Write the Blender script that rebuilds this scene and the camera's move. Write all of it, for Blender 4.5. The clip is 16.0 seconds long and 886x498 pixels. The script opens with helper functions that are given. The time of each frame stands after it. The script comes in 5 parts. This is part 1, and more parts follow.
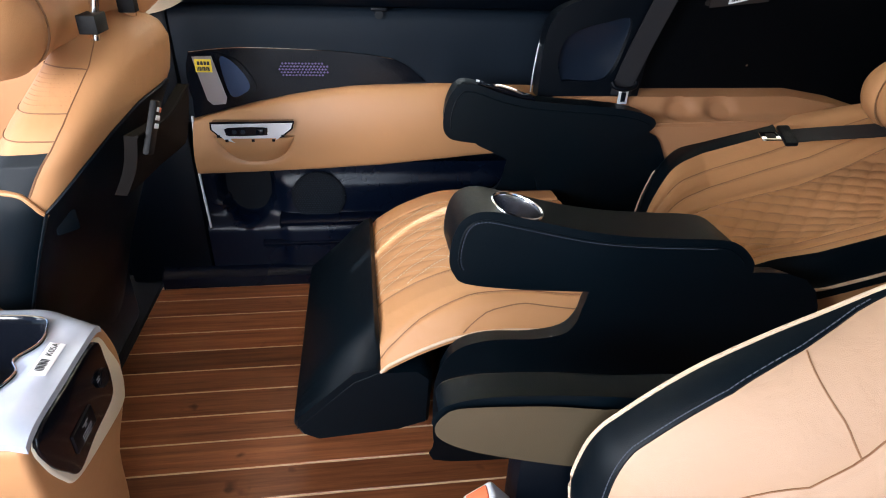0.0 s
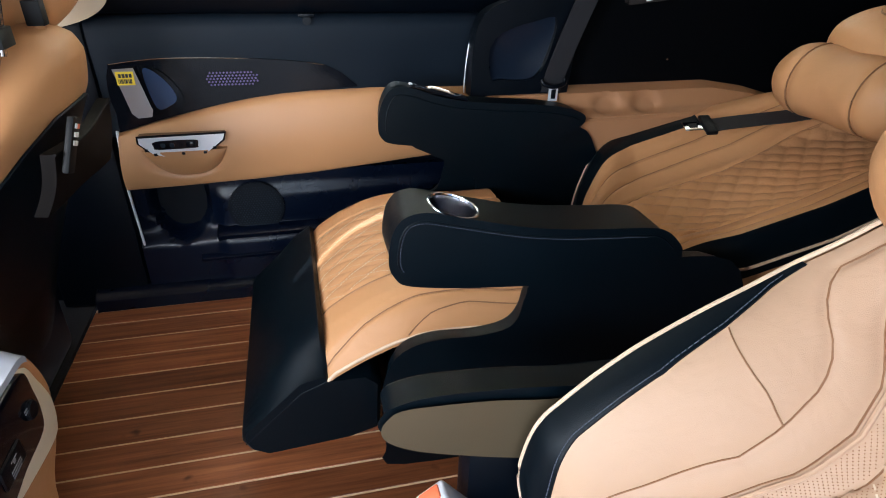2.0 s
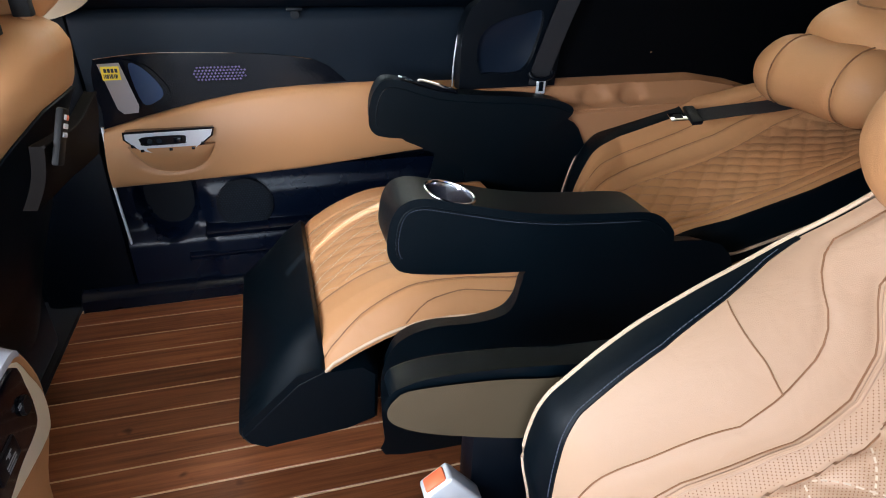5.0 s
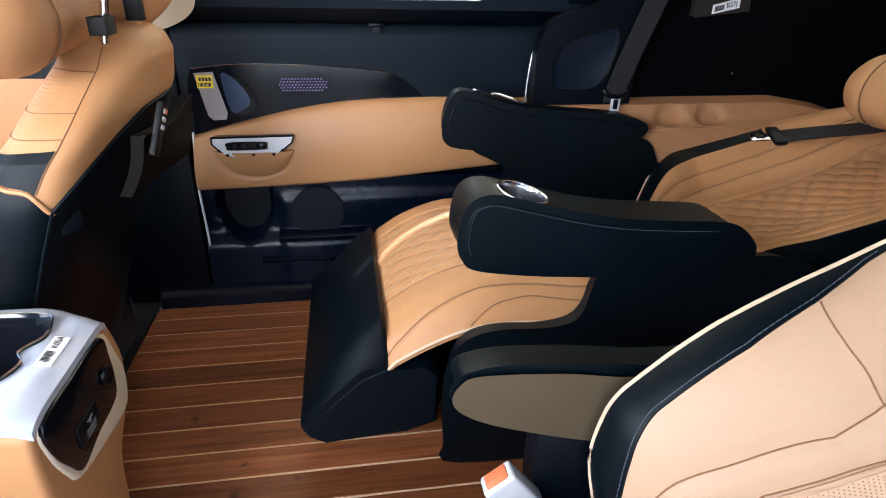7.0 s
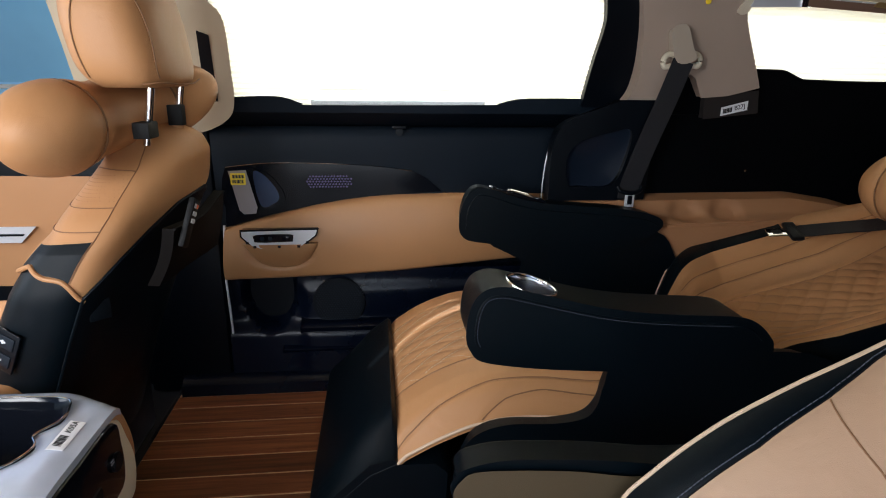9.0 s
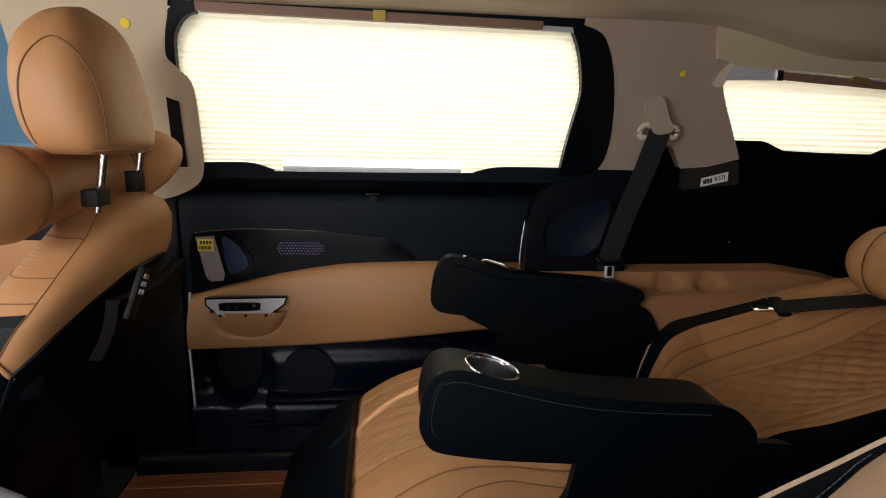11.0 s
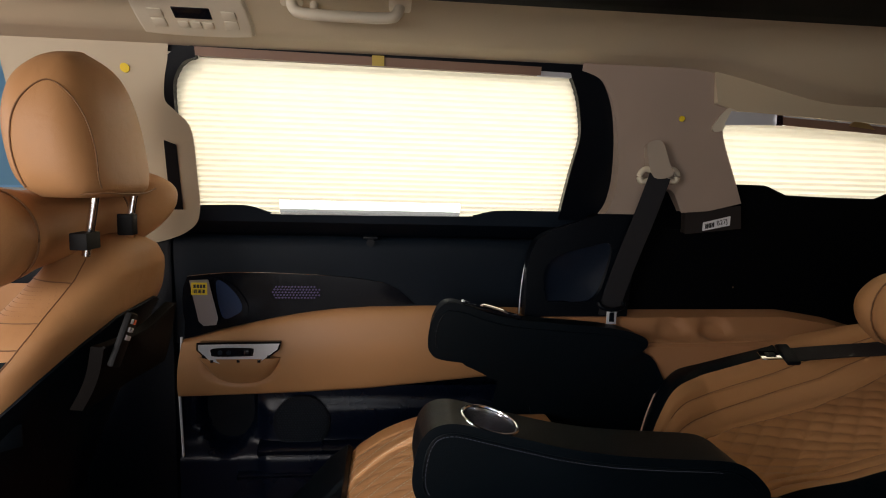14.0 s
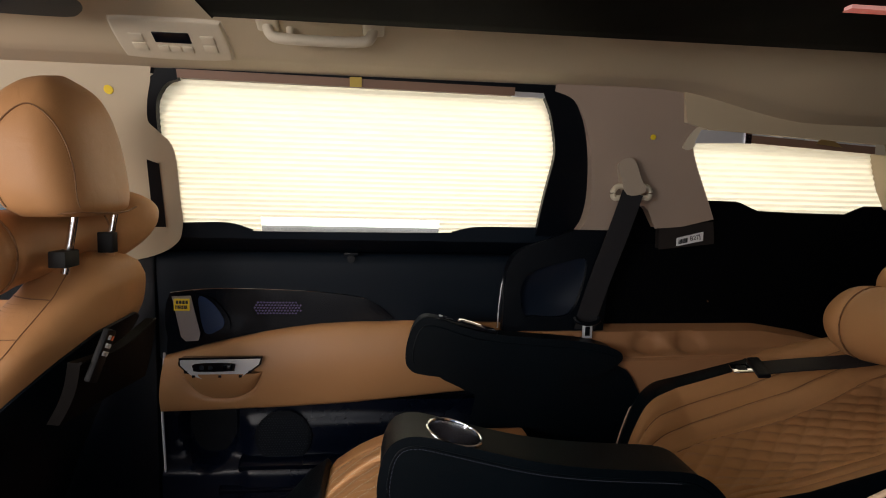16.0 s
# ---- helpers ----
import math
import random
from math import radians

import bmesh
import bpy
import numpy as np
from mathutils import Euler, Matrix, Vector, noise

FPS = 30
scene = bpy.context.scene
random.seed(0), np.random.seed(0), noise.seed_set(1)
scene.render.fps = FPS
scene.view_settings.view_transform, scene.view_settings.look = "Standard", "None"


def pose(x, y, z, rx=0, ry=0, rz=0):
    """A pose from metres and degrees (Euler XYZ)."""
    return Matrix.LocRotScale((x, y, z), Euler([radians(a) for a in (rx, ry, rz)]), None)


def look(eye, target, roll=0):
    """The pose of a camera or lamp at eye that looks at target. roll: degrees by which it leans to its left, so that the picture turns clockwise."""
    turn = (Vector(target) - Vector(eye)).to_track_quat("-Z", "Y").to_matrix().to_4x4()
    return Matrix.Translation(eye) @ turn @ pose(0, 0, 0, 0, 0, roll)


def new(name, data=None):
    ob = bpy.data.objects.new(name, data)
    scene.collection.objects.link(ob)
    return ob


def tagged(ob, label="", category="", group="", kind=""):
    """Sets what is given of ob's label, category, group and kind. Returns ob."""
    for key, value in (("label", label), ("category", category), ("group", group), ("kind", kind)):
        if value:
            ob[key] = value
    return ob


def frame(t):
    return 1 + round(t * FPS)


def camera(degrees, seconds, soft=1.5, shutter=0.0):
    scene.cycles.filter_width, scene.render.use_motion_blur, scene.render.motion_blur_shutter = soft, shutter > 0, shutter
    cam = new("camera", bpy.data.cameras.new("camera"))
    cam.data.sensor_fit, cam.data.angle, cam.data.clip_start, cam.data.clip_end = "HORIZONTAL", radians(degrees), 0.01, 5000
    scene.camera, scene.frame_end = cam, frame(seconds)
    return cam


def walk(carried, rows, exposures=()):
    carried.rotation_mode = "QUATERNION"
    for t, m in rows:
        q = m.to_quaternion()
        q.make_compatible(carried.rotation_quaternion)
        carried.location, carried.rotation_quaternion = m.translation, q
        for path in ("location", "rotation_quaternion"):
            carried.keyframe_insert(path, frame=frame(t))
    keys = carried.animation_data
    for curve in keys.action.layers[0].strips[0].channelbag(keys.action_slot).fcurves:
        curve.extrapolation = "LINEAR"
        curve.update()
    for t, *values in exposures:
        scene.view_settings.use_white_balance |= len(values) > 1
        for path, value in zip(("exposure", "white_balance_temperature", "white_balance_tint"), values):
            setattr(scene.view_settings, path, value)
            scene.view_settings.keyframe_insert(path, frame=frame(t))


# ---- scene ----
cam = camera(74.7, 16.0, 1.0)
METRES, EYE, TILT, LEAN, TURN = 0.65, 1.01, -30.0, -2.16, -7.6
ROWS = [
    (0.0, 0.0, 0.0, 0.0, 0.0, 0.0, -0.0),
    (0.5, 0.0237, 0.0019, -0.002, -0.49, -0.05, 0.35),
    (1.0, 0.0329, 0.0051, -0.0018, -1.63, -0.01, 1.3),
    (1.5, 0.0366, 0.004, -0.0011, -3.18, 0.05, 2.4),
    (2.0, 0.0298, -0.0095, -0.0018, -4.86, 0.07, 3.52),
    (2.5, 0.0358, -0.0314, -0.0212, -6.49, -0.02, 4.51),
    (3.0, 0.0462, -0.0405, -0.0356, -7.82, -0.11, 5.35),
    (5.5, -0.0433, -0.0036, -0.0579, -5.63, 0.68, 3.73),
    (6.0, -0.0635, 0.0071, -0.0836, -3.8, 1.68, 2.72),
    (6.5, -0.0508, 0.0179, -0.1159, -2.17, 2.87, 1.95),
    (7.0, -0.0468, -0.0036, -0.1434, -0.93, 4.24, 1.54),
    (7.5, -0.0413, -0.0245, -0.1855, 0.12, 6.1, 1.32),
    (8.0, -0.0339, -0.0236, -0.1917, 1.01, 8.44, 0.98),
    (8.5, -0.0133, -0.0225, -0.1728, 1.57, 11.0, 0.68),
    (9.0, 0.0056, -0.0367, -0.1504, 1.91, 13.34, 0.5),
    (11.5, 0.1706, 0.0579, -0.0744, 1.42, 20.19, -0.27),
    (12.0, 0.2338, 0.065, -0.0657, 0.89, 21.01, -0.14),
    (12.5, 0.2651, 0.0751, -0.062, 0.76, 21.77, -0.02),
    (13.0, 0.2225, 0.0832, -0.061, 1.11, 22.39, -0.08),
    (13.5, 0.1711, 0.0806, -0.0647, 1.59, 22.94, -0.3),
    (14.0, 0.1302, 0.0771, -0.063, 1.92, 23.37, -0.39),
    (14.5, 0.1201, 0.0674, -0.0629, 2.17, 23.77, -0.43),
    (15.0, 0.1262, 0.0522, -0.0693, 2.21, 24.08, -0.38),
    (15.5, 0.1696, 0.0397, -0.0746, 1.98, 24.46, -0.25),
    (16.0, 0.2105, 0.0359, -0.0733, 1.81, 24.74, -0.14),
]
walk(
    cam,
    [(t, pose(0, 0, EYE, TILT, LEAN, TURN) @ pose(METRES * x, METRES * y, METRES * z, 90 + pitch, roll, yaw)) for t, x, y, z, yaw, pitch, roll in ROWS],
    [(0.0, 0.64, 5900, 11), (1.5, 0.60, 5700, 8), (3.0, 0.40, 5700, 8), (7.0, 0.60, 5750, 10), (8.0, 0.03, 5800, 8), (9.0, -0.40, 6050, 10), (11.5, -0.90, 6800, 14), (16.0, -0.99, 6950, 15)],
)

# ---- world and light ----
world = bpy.data.worlds.new("world")
scene.world = world
world.use_nodes = True
wn = world.node_tree
sky = wn.nodes.new("ShaderNodeTexSky")
sky.sky_type = "NISHITA"
sky.sun_disc = False
SUN_EL, SUN_AZ = 54.0, 20.0          # elevation; azimuth from straight across towards the front
sky.sun_elevation = radians(SUN_EL)
sky.sun_rotation = radians(-SUN_AZ)
wn.nodes["Background"].inputs["Strength"].default_value = 0.15
wn.links.new(sky.outputs[0], wn.nodes["Background"].inputs["Color"])
sun = new("sun", bpy.data.lights.new("sun", "SUN"))
sun.data.energy = 4.5
sun.data.angle = radians(0.5)
sun.data.color = (1.0, 0.95, 0.86)
to_sun = Vector((-math.sin(radians(SUN_AZ)) * math.cos(radians(SUN_EL)), math.cos(radians(SUN_AZ)) * math.cos(radians(SUN_EL)), math.sin(radians(SUN_EL))))
sun.matrix_world = look(to_sun * 10, (0, 0, 0))


def window_lamp(name, eye, target, sx, sy, watts, color):
    la = new(name, bpy.data.lights.new(name, "AREA"))
    la.data.shape = "RECTANGLE"
    la.data.size, la.data.size_y = sx, sy
    la.data.energy = watts
    la.data.color = color
    la.matrix_world = look(eye, target)
    return la


# daylight of the open near-side door, and behind the two blinds
window_lamp("doorway_daylight", (-0.25, -0.80, 0.80), (-0.35, 0.9, 0.40), 1.2, 1.0, 11.5, (0.92, 0.97, 1.0))
window_lamp("driver_window_daylight", (-1.15, -0.50, 1.08), (0.0, 0.9, 0.40), 0.9, 0.5, 48, (1.0, 0.98, 0.96))
window_lamp("windscreen_daylight", (-2.0, 0.70, 1.15), (-0.3, 0.8, 0.50), 1.2, 0.5, 18, (0.96, 0.98, 1.0))
window_lamp("window_daylight", (0.1, 1.95, 1.15), (0.1, 1.2, 0.97), 1.7, 1.25, 25, (1.0, 0.96, 0.86))
window_lamp("quarter_window_daylight", (1.22, 1.8, 1.2), (1.22, 1.2, 0.98), 0.6, 0.5, 3, (1.0, 0.96, 0.86))

# ---- materials ----


def material(name, color, rough=0.5, metal=0.0, grain=0.0, grain_scale=400.0, spread=0.06, stain_scale=6.0, coat=0.0, spec=0.5, sheen=0.0, crease=0.0):
    """Principled material with a stain at one scale, a grain at another and a grain relief."""
    m = bpy.data.materials.new(name)
    m.use_nodes = True
    nt = m.node_tree
    b = nt.nodes["Principled BSDF"]
    b.inputs["Metallic"].default_value = metal
    b.inputs["Coat Weight"].default_value = coat
    b.inputs["Specular IOR Level"].default_value = spec
    b.inputs["Sheen Weight"].default_value = sheen
    co = nt.nodes.new("ShaderNodeTexCoord")
    big = nt.nodes.new("ShaderNodeTexNoise")
    big.inputs["Scale"].default_value = stain_scale
    big.inputs["Detail"].default_value = 4
    nt.links.new(co.outputs["Object"], big.inputs["Vector"])
    ramp = nt.nodes.new("ShaderNodeMix")
    ramp.data_type = "RGBA"
    lo = [max(0, c * (1 - spread * 2)) for c in color]
    hi = [min(1, c * (1 + spread * 2)) for c in color]
    ramp.inputs[6].default_value = (*lo, 1)
    ramp.inputs[7].default_value = (*hi, 1)
    nt.links.new(big.outputs["Fac"], ramp.inputs[0])
    nt.links.new(ramp.outputs[2], b.inputs["Base Color"])
    rr = nt.nodes.new("ShaderNodeMapRange")
    rr.inputs["To Min"].default_value = max(0.02, rough - 0.08)
    rr.inputs["To Max"].default_value = min(1, rough + 0.08)
    nt.links.new(big.outputs["Fac"], rr.inputs["Value"])
    nt.links.new(rr.outputs["Result"], b.inputs["Roughness"])
    if grain:
        fine = nt.nodes.new("ShaderNodeTexVoronoi")
        fine.inputs["Scale"].default_value = grain_scale
        nt.links.new(co.outputs["Object"], fine.inputs["Vector"])
        bump = nt.nodes.new("ShaderNodeBump")
        bump.inputs["Strength"].default_value = grain
        bump.inputs["Distance"].default_value = 0.0008
        nt.links.new(fine.outputs["Distance"], bump.inputs["Height"])
        nt.links.new(bump.outputs["Normal"], b.inputs["Normal"])
        if crease:
            # soft wrinkles of stretched leather
            fold = nt.nodes.new("ShaderNodeTexNoise")
            fold.inputs["Scale"].default_value = 16
            fold.inputs["Detail"].default_value = 3
            fold.inputs["Distortion"].default_value = 0.8
            nt.links.new(co.outputs["Object"], fold.inputs["Vector"])
            soft = nt.nodes.new("ShaderNodeBump")
            soft.inputs["Strength"].default_value = crease
            soft.inputs["Distance"].default_value = 0.006
            nt.links.new(fold.outputs["Fac"], soft.inputs["Height"])
            nt.links.new(soft.outputs["Normal"], bump.inputs["Normal"])
    return m


TAN = material("tan_leather", (0.47, 0.236, 0.102), 0.48, grain=0.2, grain_scale=900, spread=0.03, crease=0.35, spec=0.3)
# near seat's tan, made paler in its colour for daylight falling there
TAN_DAYLIT = material("daylit_tan_leather", (0.44, 0.285, 0.182), 0.48, grain=0.2, grain_scale=900, spread=0.03, crease=0.35, spec=0.35)
TAN_TRIM = material("tan_door_leather", (0.45, 0.225, 0.095), 0.45, grain=0.2, grain_scale=700, spread=0.04)
SEAM = material("dark_seam_thread", (0.22, 0.105, 0.045), 0.7)
PIPING = material("cream_piping", (0.66, 0.48, 0.34), 0.5)
STITCH = material("pale_stitching", (0.62, 0.50, 0.36), 0.7)
STITCH_BLUE = material("grey_stitching", (0.07, 0.08, 0.11), 0.7)
BLACK = material("black_leather", (0.0008, 0.0034, 0.0060), 0.42, grain=0.3, grain_scale=900, spread=0.1, spec=0.17)
BLACK_PLASTIC = material("black_grained_plastic", (0.0008, 0.0022, 0.0048), 0.38, grain=0.3, grain_scale=900, spread=0.1, spec=0.2)
SOFT_DARK = material("charcoal_soft_panel", (0.0045, 0.0095, 0.017), 0.55, grain=0.3, grain_scale=900, spread=0.1, spec=0.25)
GLOSS = material("gloss_black_lacquer", (0.004, 0.005, 0.008), 0.12, spec=0.3)
CHROME = material("chrome", (0.8, 0.8, 0.82), 0.12, metal=1.0, spread=0.01)
SATIN = material("satin_silver", (0.70, 0.72, 0.76), 0.30, metal=0.35, spread=0.02)
CARPET = material("black_carpet", (0.012, 0.012, 0.014), 0.95, grain=0.8, grain_scale=500, spread=0.2)
HEADLINER = material("beige_headliner_cloth", (0.50, 0.41, 0.28), 0.85, grain=0.3, grain_scale=900, spread=0.03, sheen=0.1)
PILLAR = material("taupe_pillar_cloth", (0.36, 0.275, 0.22), 0.85, grain=0.3, grain_scale=900, spread=0.05)
PLASTIC_BEIGE = material("beige_plastic", (0.60, 0.53, 0.41), 0.5, spread=0.02)
WEBBING = material("grey_belt_webbing", (0.006, 0.006, 0.009), 0.7, grain=0.5, grain_scale=900, spread=0.1)
YELLOW = material("yellow_sticker", (0.85, 0.62, 0.03), 0.5, spread=0.02)
WHITE = material("white_sticker", (0.80, 0.80, 0.82), 0.4, spread=0.02)
INK = material("black_ink", (0.02, 0.02, 0.022), 0.6)
ORANGE = material("orange_plastic", (0.80, 0.16, 0.06), 0.4)
RUBBER = material("black_rubber", (0.005, 0.005, 0.0055), 0.6, spec=0.25)
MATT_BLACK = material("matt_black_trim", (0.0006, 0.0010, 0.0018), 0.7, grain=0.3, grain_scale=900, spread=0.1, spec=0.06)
# side trim's reddish tan, darkened in the base colour for its shade
SIDE_TAN = material("shaded_reddish_tan_trim", (0.36, 0.178, 0.084), 0.5, grain=0.2, grain_scale=900, spread=0.04, spec=0.25)
POCKET = material("brown_black_leatherette", (0.0045, 0.0034, 0.003), 0.6, spec=0.10, grain=0.3, grain_scale=900, spread=0.15)
STEEL = material("brushed_steel", (0.46, 0.47, 0.51), 0.20, metal=1.0, spread=0.05)
BEIGE_TRIM = material("beige_pillar_trim", (0.50, 0.42, 0.30), 0.6, grain=0.2, grain_scale=900, spread=0.03)
TAUPE_PLASTIC = material("taupe_plastic", (0.40, 0.33, 0.26), 0.5, spread=0.02)
CHAMPAGNE = material("champagne_satin_trim", (0.82, 0.76, 0.60), 0.30, metal=0.1, spread=0.02)
CAULK = material("cream_caulking", (0.62, 0.42, 0.25), 0.6, spread=0.05)
BROWN_RAIL = material("brown_blind_rail", (0.22, 0.13, 0.09), 0.45, spread=0.05)
GROUND = material("grey_paving", (0.32, 0.30, 0.28), 0.9, spread=0.1, stain_scale=2)


def wood_material():
    m = material("brown_teak", (0.25, 0.078, 0.030), 0.36, spec=0.3)
    nt = m.node_tree
    b = nt.nodes["Principled BSDF"]
    co = nt.nodes.new("ShaderNodeTexCoord")
    mp = nt.nodes.new("ShaderNodeMapping")
    mp.inputs["Scale"].default_value = (2.2, 45, 45)
    oi = nt.nodes.new("ShaderNodeObjectInfo")
    off = nt.nodes.new("ShaderNodeVectorMath")
    off.operation = "MULTIPLY_ADD"
    off.inputs[1].default_value = (9, 9, 9)
    nt.links.new(oi.outputs["Random"], off.inputs[0])
    nt.links.new(co.outputs["Object"], off.inputs[2])
    nt.links.new(off.outputs[0], mp.inputs["Vector"])
    n = nt.nodes.new("ShaderNodeTexNoise")
    n.inputs["Scale"].default_value = 1.6
    n.inputs["Detail"].default_value = 8
    n.inputs["Roughness"].default_value = 0.65
    nt.links.new(mp.outputs[0], n.inputs["Vector"])
    cr = nt.nodes.new("ShaderNodeValToRGB")
    cr.color_ramp.elements[0].position, cr.color_ramp.elements[0].color = 0.28, (0.105, 0.030, 0.011, 1)
    cr.color_ramp.elements[1].position, cr.color_ramp.elements[1].color = 0.72, (0.32, 0.112, 0.042, 1)
    nt.links.new(n.outputs["Fac"], cr.inputs[0])
    knot = nt.nodes.new("ShaderNodeTexNoise")
    knot.inputs["Scale"].default_value = 14
    nt.links.new(off.outputs[0], knot.inputs["Vector"])
    kr = nt.nodes.new("ShaderNodeValToRGB")
    kr.color_ramp.elements[0].position, kr.color_ramp.elements[0].color = 0.26, (0.35, 0.3, 0.28, 1)
    kr.color_ramp.elements[1].position, kr.color_ramp.elements[1].color = 0.33, (1, 1, 1, 1)
    nt.links.new(knot.outputs["Fac"], kr.inputs[0])
    mul = nt.nodes.new("ShaderNodeMix")
    mul.data_type, mul.blend_type = "RGBA", "MULTIPLY"
    mul.inputs[0].default_value = 1
    nt.links.new(cr.outputs[0], mul.inputs[6])
    nt.links.new(kr.outputs[0], mul.inputs[7])
    tone = nt.nodes.new("ShaderNodeMapRange")
    tone.inputs["To Min"].default_value, tone.inputs["To Max"].default_value = 0.68, 1.42
    nt.links.new(oi.outputs["Random"], tone.inputs["Value"])
    hsv = nt.nodes.new("ShaderNodeHueSaturation")
    nt.links.new(tone.outputs[0], hsv.inputs["Value"])
    nt.links.new(mul.outputs[2], hsv.inputs["Color"])
    nt.links.new(hsv.outputs[0], b.inputs["Base Color"])
    bump = nt.nodes.new("ShaderNodeBump")
    bump.inputs["Strength"].default_value = 0.25
    bump.inputs["Distance"].default_value = 0.0006
    nt.links.new(n.outputs["Fac"], bump.inputs["Height"])
    nt.links.new(bump.outputs["Normal"], b.inputs["Normal"])
    return m


WOOD = wood_material()


def blind_material():
    m = bpy.data.materials.new("cream_pleated_blind_cloth")
    m.use_nodes = True
    nt = m.node_tree
    nt.nodes.remove(nt.nodes["Principled BSDF"])
    out = nt.nodes["Material Output"]
    d = nt.nodes.new("ShaderNodeBsdfDiffuse")
    t = nt.nodes.new("ShaderNodeBsdfTranslucent")
    co = nt.nodes.new("ShaderNodeTexCoord")
    n = nt.nodes.new("ShaderNodeTexNoise")
    mp = nt.nodes.new("ShaderNodeMapping")
    mp.inputs["Scale"].default_value = (6, 6, 60)
    n.inputs["Scale"].default_value = 2
    n.inputs["Detail"].default_value = 6
    nt.links.new(co.outputs["Object"], mp.inputs["Vector"])
    nt.links.new(mp.outputs[0], n.inputs["Vector"])
    mx = nt.nodes.new("ShaderNodeMix")
    mx.data_type = "RGBA"
    mx.inputs[6].default_value = (0.80, 0.75, 0.60, 1)
    mx.inputs[7].default_value = (0.86, 0.82, 0.69, 1)
    nt.links.new(n.outputs["Fac"], mx.inputs[0])
    nt.links.new(mx.outputs[2], d.inputs["Color"])
    nt.links.new(mx.outputs[2], t.inputs["Color"])
    mix = nt.nodes.new("ShaderNodeMixShader")
    mix.inputs[0].default_value = 0.55
    nt.links.new(d.outputs[0], mix.inputs[1])
    nt.links.new(t.outputs[0], mix.inputs[2])
    nt.links.new(mix.outputs[0], out.inputs["Surface"])
    return m


BLIND = blind_material()


def glass_material(name="clear_glass", tint=(0.9, 0.95, 0.95)):
    m = bpy.data.materials.new(name)
    m.use_nodes = True
    b = m.node_tree.nodes["Principled BSDF"]
    b.inputs["Base Color"].default_value = (*tint, 1)
    b.inputs["Transmission Weight"].default_value = 1
    b.inputs["Roughness"].default_value = 0.02
    b.inputs["IOR"].default_value = 1.45
    return m


GLASS = glass_material()

# ---- mesh helpers ----


def thing(name, at=(0, 0, 0), label="", category="", group="", kind=""):
    e = new(name)
    e.empty_display_size = 0.05
    e.matrix_world = Matrix.Translation(at)
    e["at"] = list(at)
    return tagged(e, label, category, group, kind)


def base_of(ob):
    o, v = ob, Vector((0, 0, 0))
    while o is not None:
        v += o.location
        o = o.parent
    return v


def part(name, bm, mat, parent=None, label="", sharp=38):
    """Links a bmesh in world coordinates as one mesh object under a thing or a part."""
    me = bpy.data.meshes.new(name)
    bmesh.ops.recalc_face_normals(bm, faces=bm.faces)
    bm.to_mesh(me)
    bm.free()
    me.materials.append(mat)
    me.polygons.foreach_set("use_smooth", [True] * len(me.polygons))
    me.set_sharp_from_angle(angle=radians(sharp))
    ob = new(name, me)
    if parent is not None:
        ob.parent = parent
        me.transform(Matrix.Translation(-base_of(parent)))
    if label:
        ob["label"] = label
    return ob


def solo(name, bm, mat, label, category, group="", kind="", sharp=38):
    ob = part(name, bm, mat, None, "", sharp)
    return tagged(ob, label, category, group, kind)


def smooth_line(pts, n=6, closed=False):
    """Catmull-Rom line through pts."""
    P = [Vector(p) for p in pts]
    N = len(P)
    out = []
    for i in range(N if closed else N - 1):
        if closed:
            a, b, c, d = P[i - 1], P[i], P[(i + 1) % N], P[(i + 2) % N]
        else:
            a, b, c, d = P[max(i - 1, 0)], P[i], P[i + 1], P[min(i + 2, N - 1)]
        for k in range(n):
            t = k / n
            out.append(0.5 * ((2 * b) + (c - a) * t + (2 * a - 5 * b + 4 * c - d) * t * t + (3 * b - a - 3 * c + d) * t ** 3))
    if not closed:
        out.append(P[-1])
    return out


def prism(outline, lo, hi, axis="y", bevel=0.0, seg=3, tilt=None):
    """A solid from a closed outline: (x, z) along y, (y, z) along x or (x, y) along z. tilt(x, y, z) moves points."""
    bm = bmesh.new()

    def place(a, b, c):
        p = {"y": (a, c, b), "x": (c, a, b), "z": (a, b, c)}[axis]
        return tilt(*p) if tilt else p

    r1 = [bm.verts.new(place(p[0], p[1], lo)) for p in outline]
    r2 = [bm.verts.new(place(p[0], p[1], hi)) for p in outline]
    n = len(outline)
    f1 = bm.faces.new(r1)
    f2 = bm.faces.new(r2)
    for i in range(n):
        bm.faces.new((r1[i], r1[(i + 1) % n], r2[(i + 1) % n], r2[i]))
    bm.normal_update()
    if bevel:
        bmesh.ops.bevel(bm, geom=list({e for f in (f1, f2) for e in f.edges}), offset=bevel, segments=seg, profile=0.5, affect="EDGES", clamp_overlap=True)
    return bm


def box(x0, x1, y0, y1, z0, z1, bevel=0.004, seg=2, m=None):
    bm = bmesh.new()
    bmesh.ops.create_cube(bm, size=1)
    for v in bm.verts:
        v.co = Vector(((x0 + x1) / 2 + v.co.x * (x1 - x0), (y0 + y1) / 2 + v.co.y * (y1 - y0), (z0 + z1) / 2 + v.co.z * (z1 - z0)))
    if bevel:
        bmesh.ops.bevel(bm, geom=bm.edges[:], offset=bevel, segments=seg, profile=0.5, affect="EDGES", clamp_overlap=True)
    if m is not None:
        bm.transform(m)
    return bm


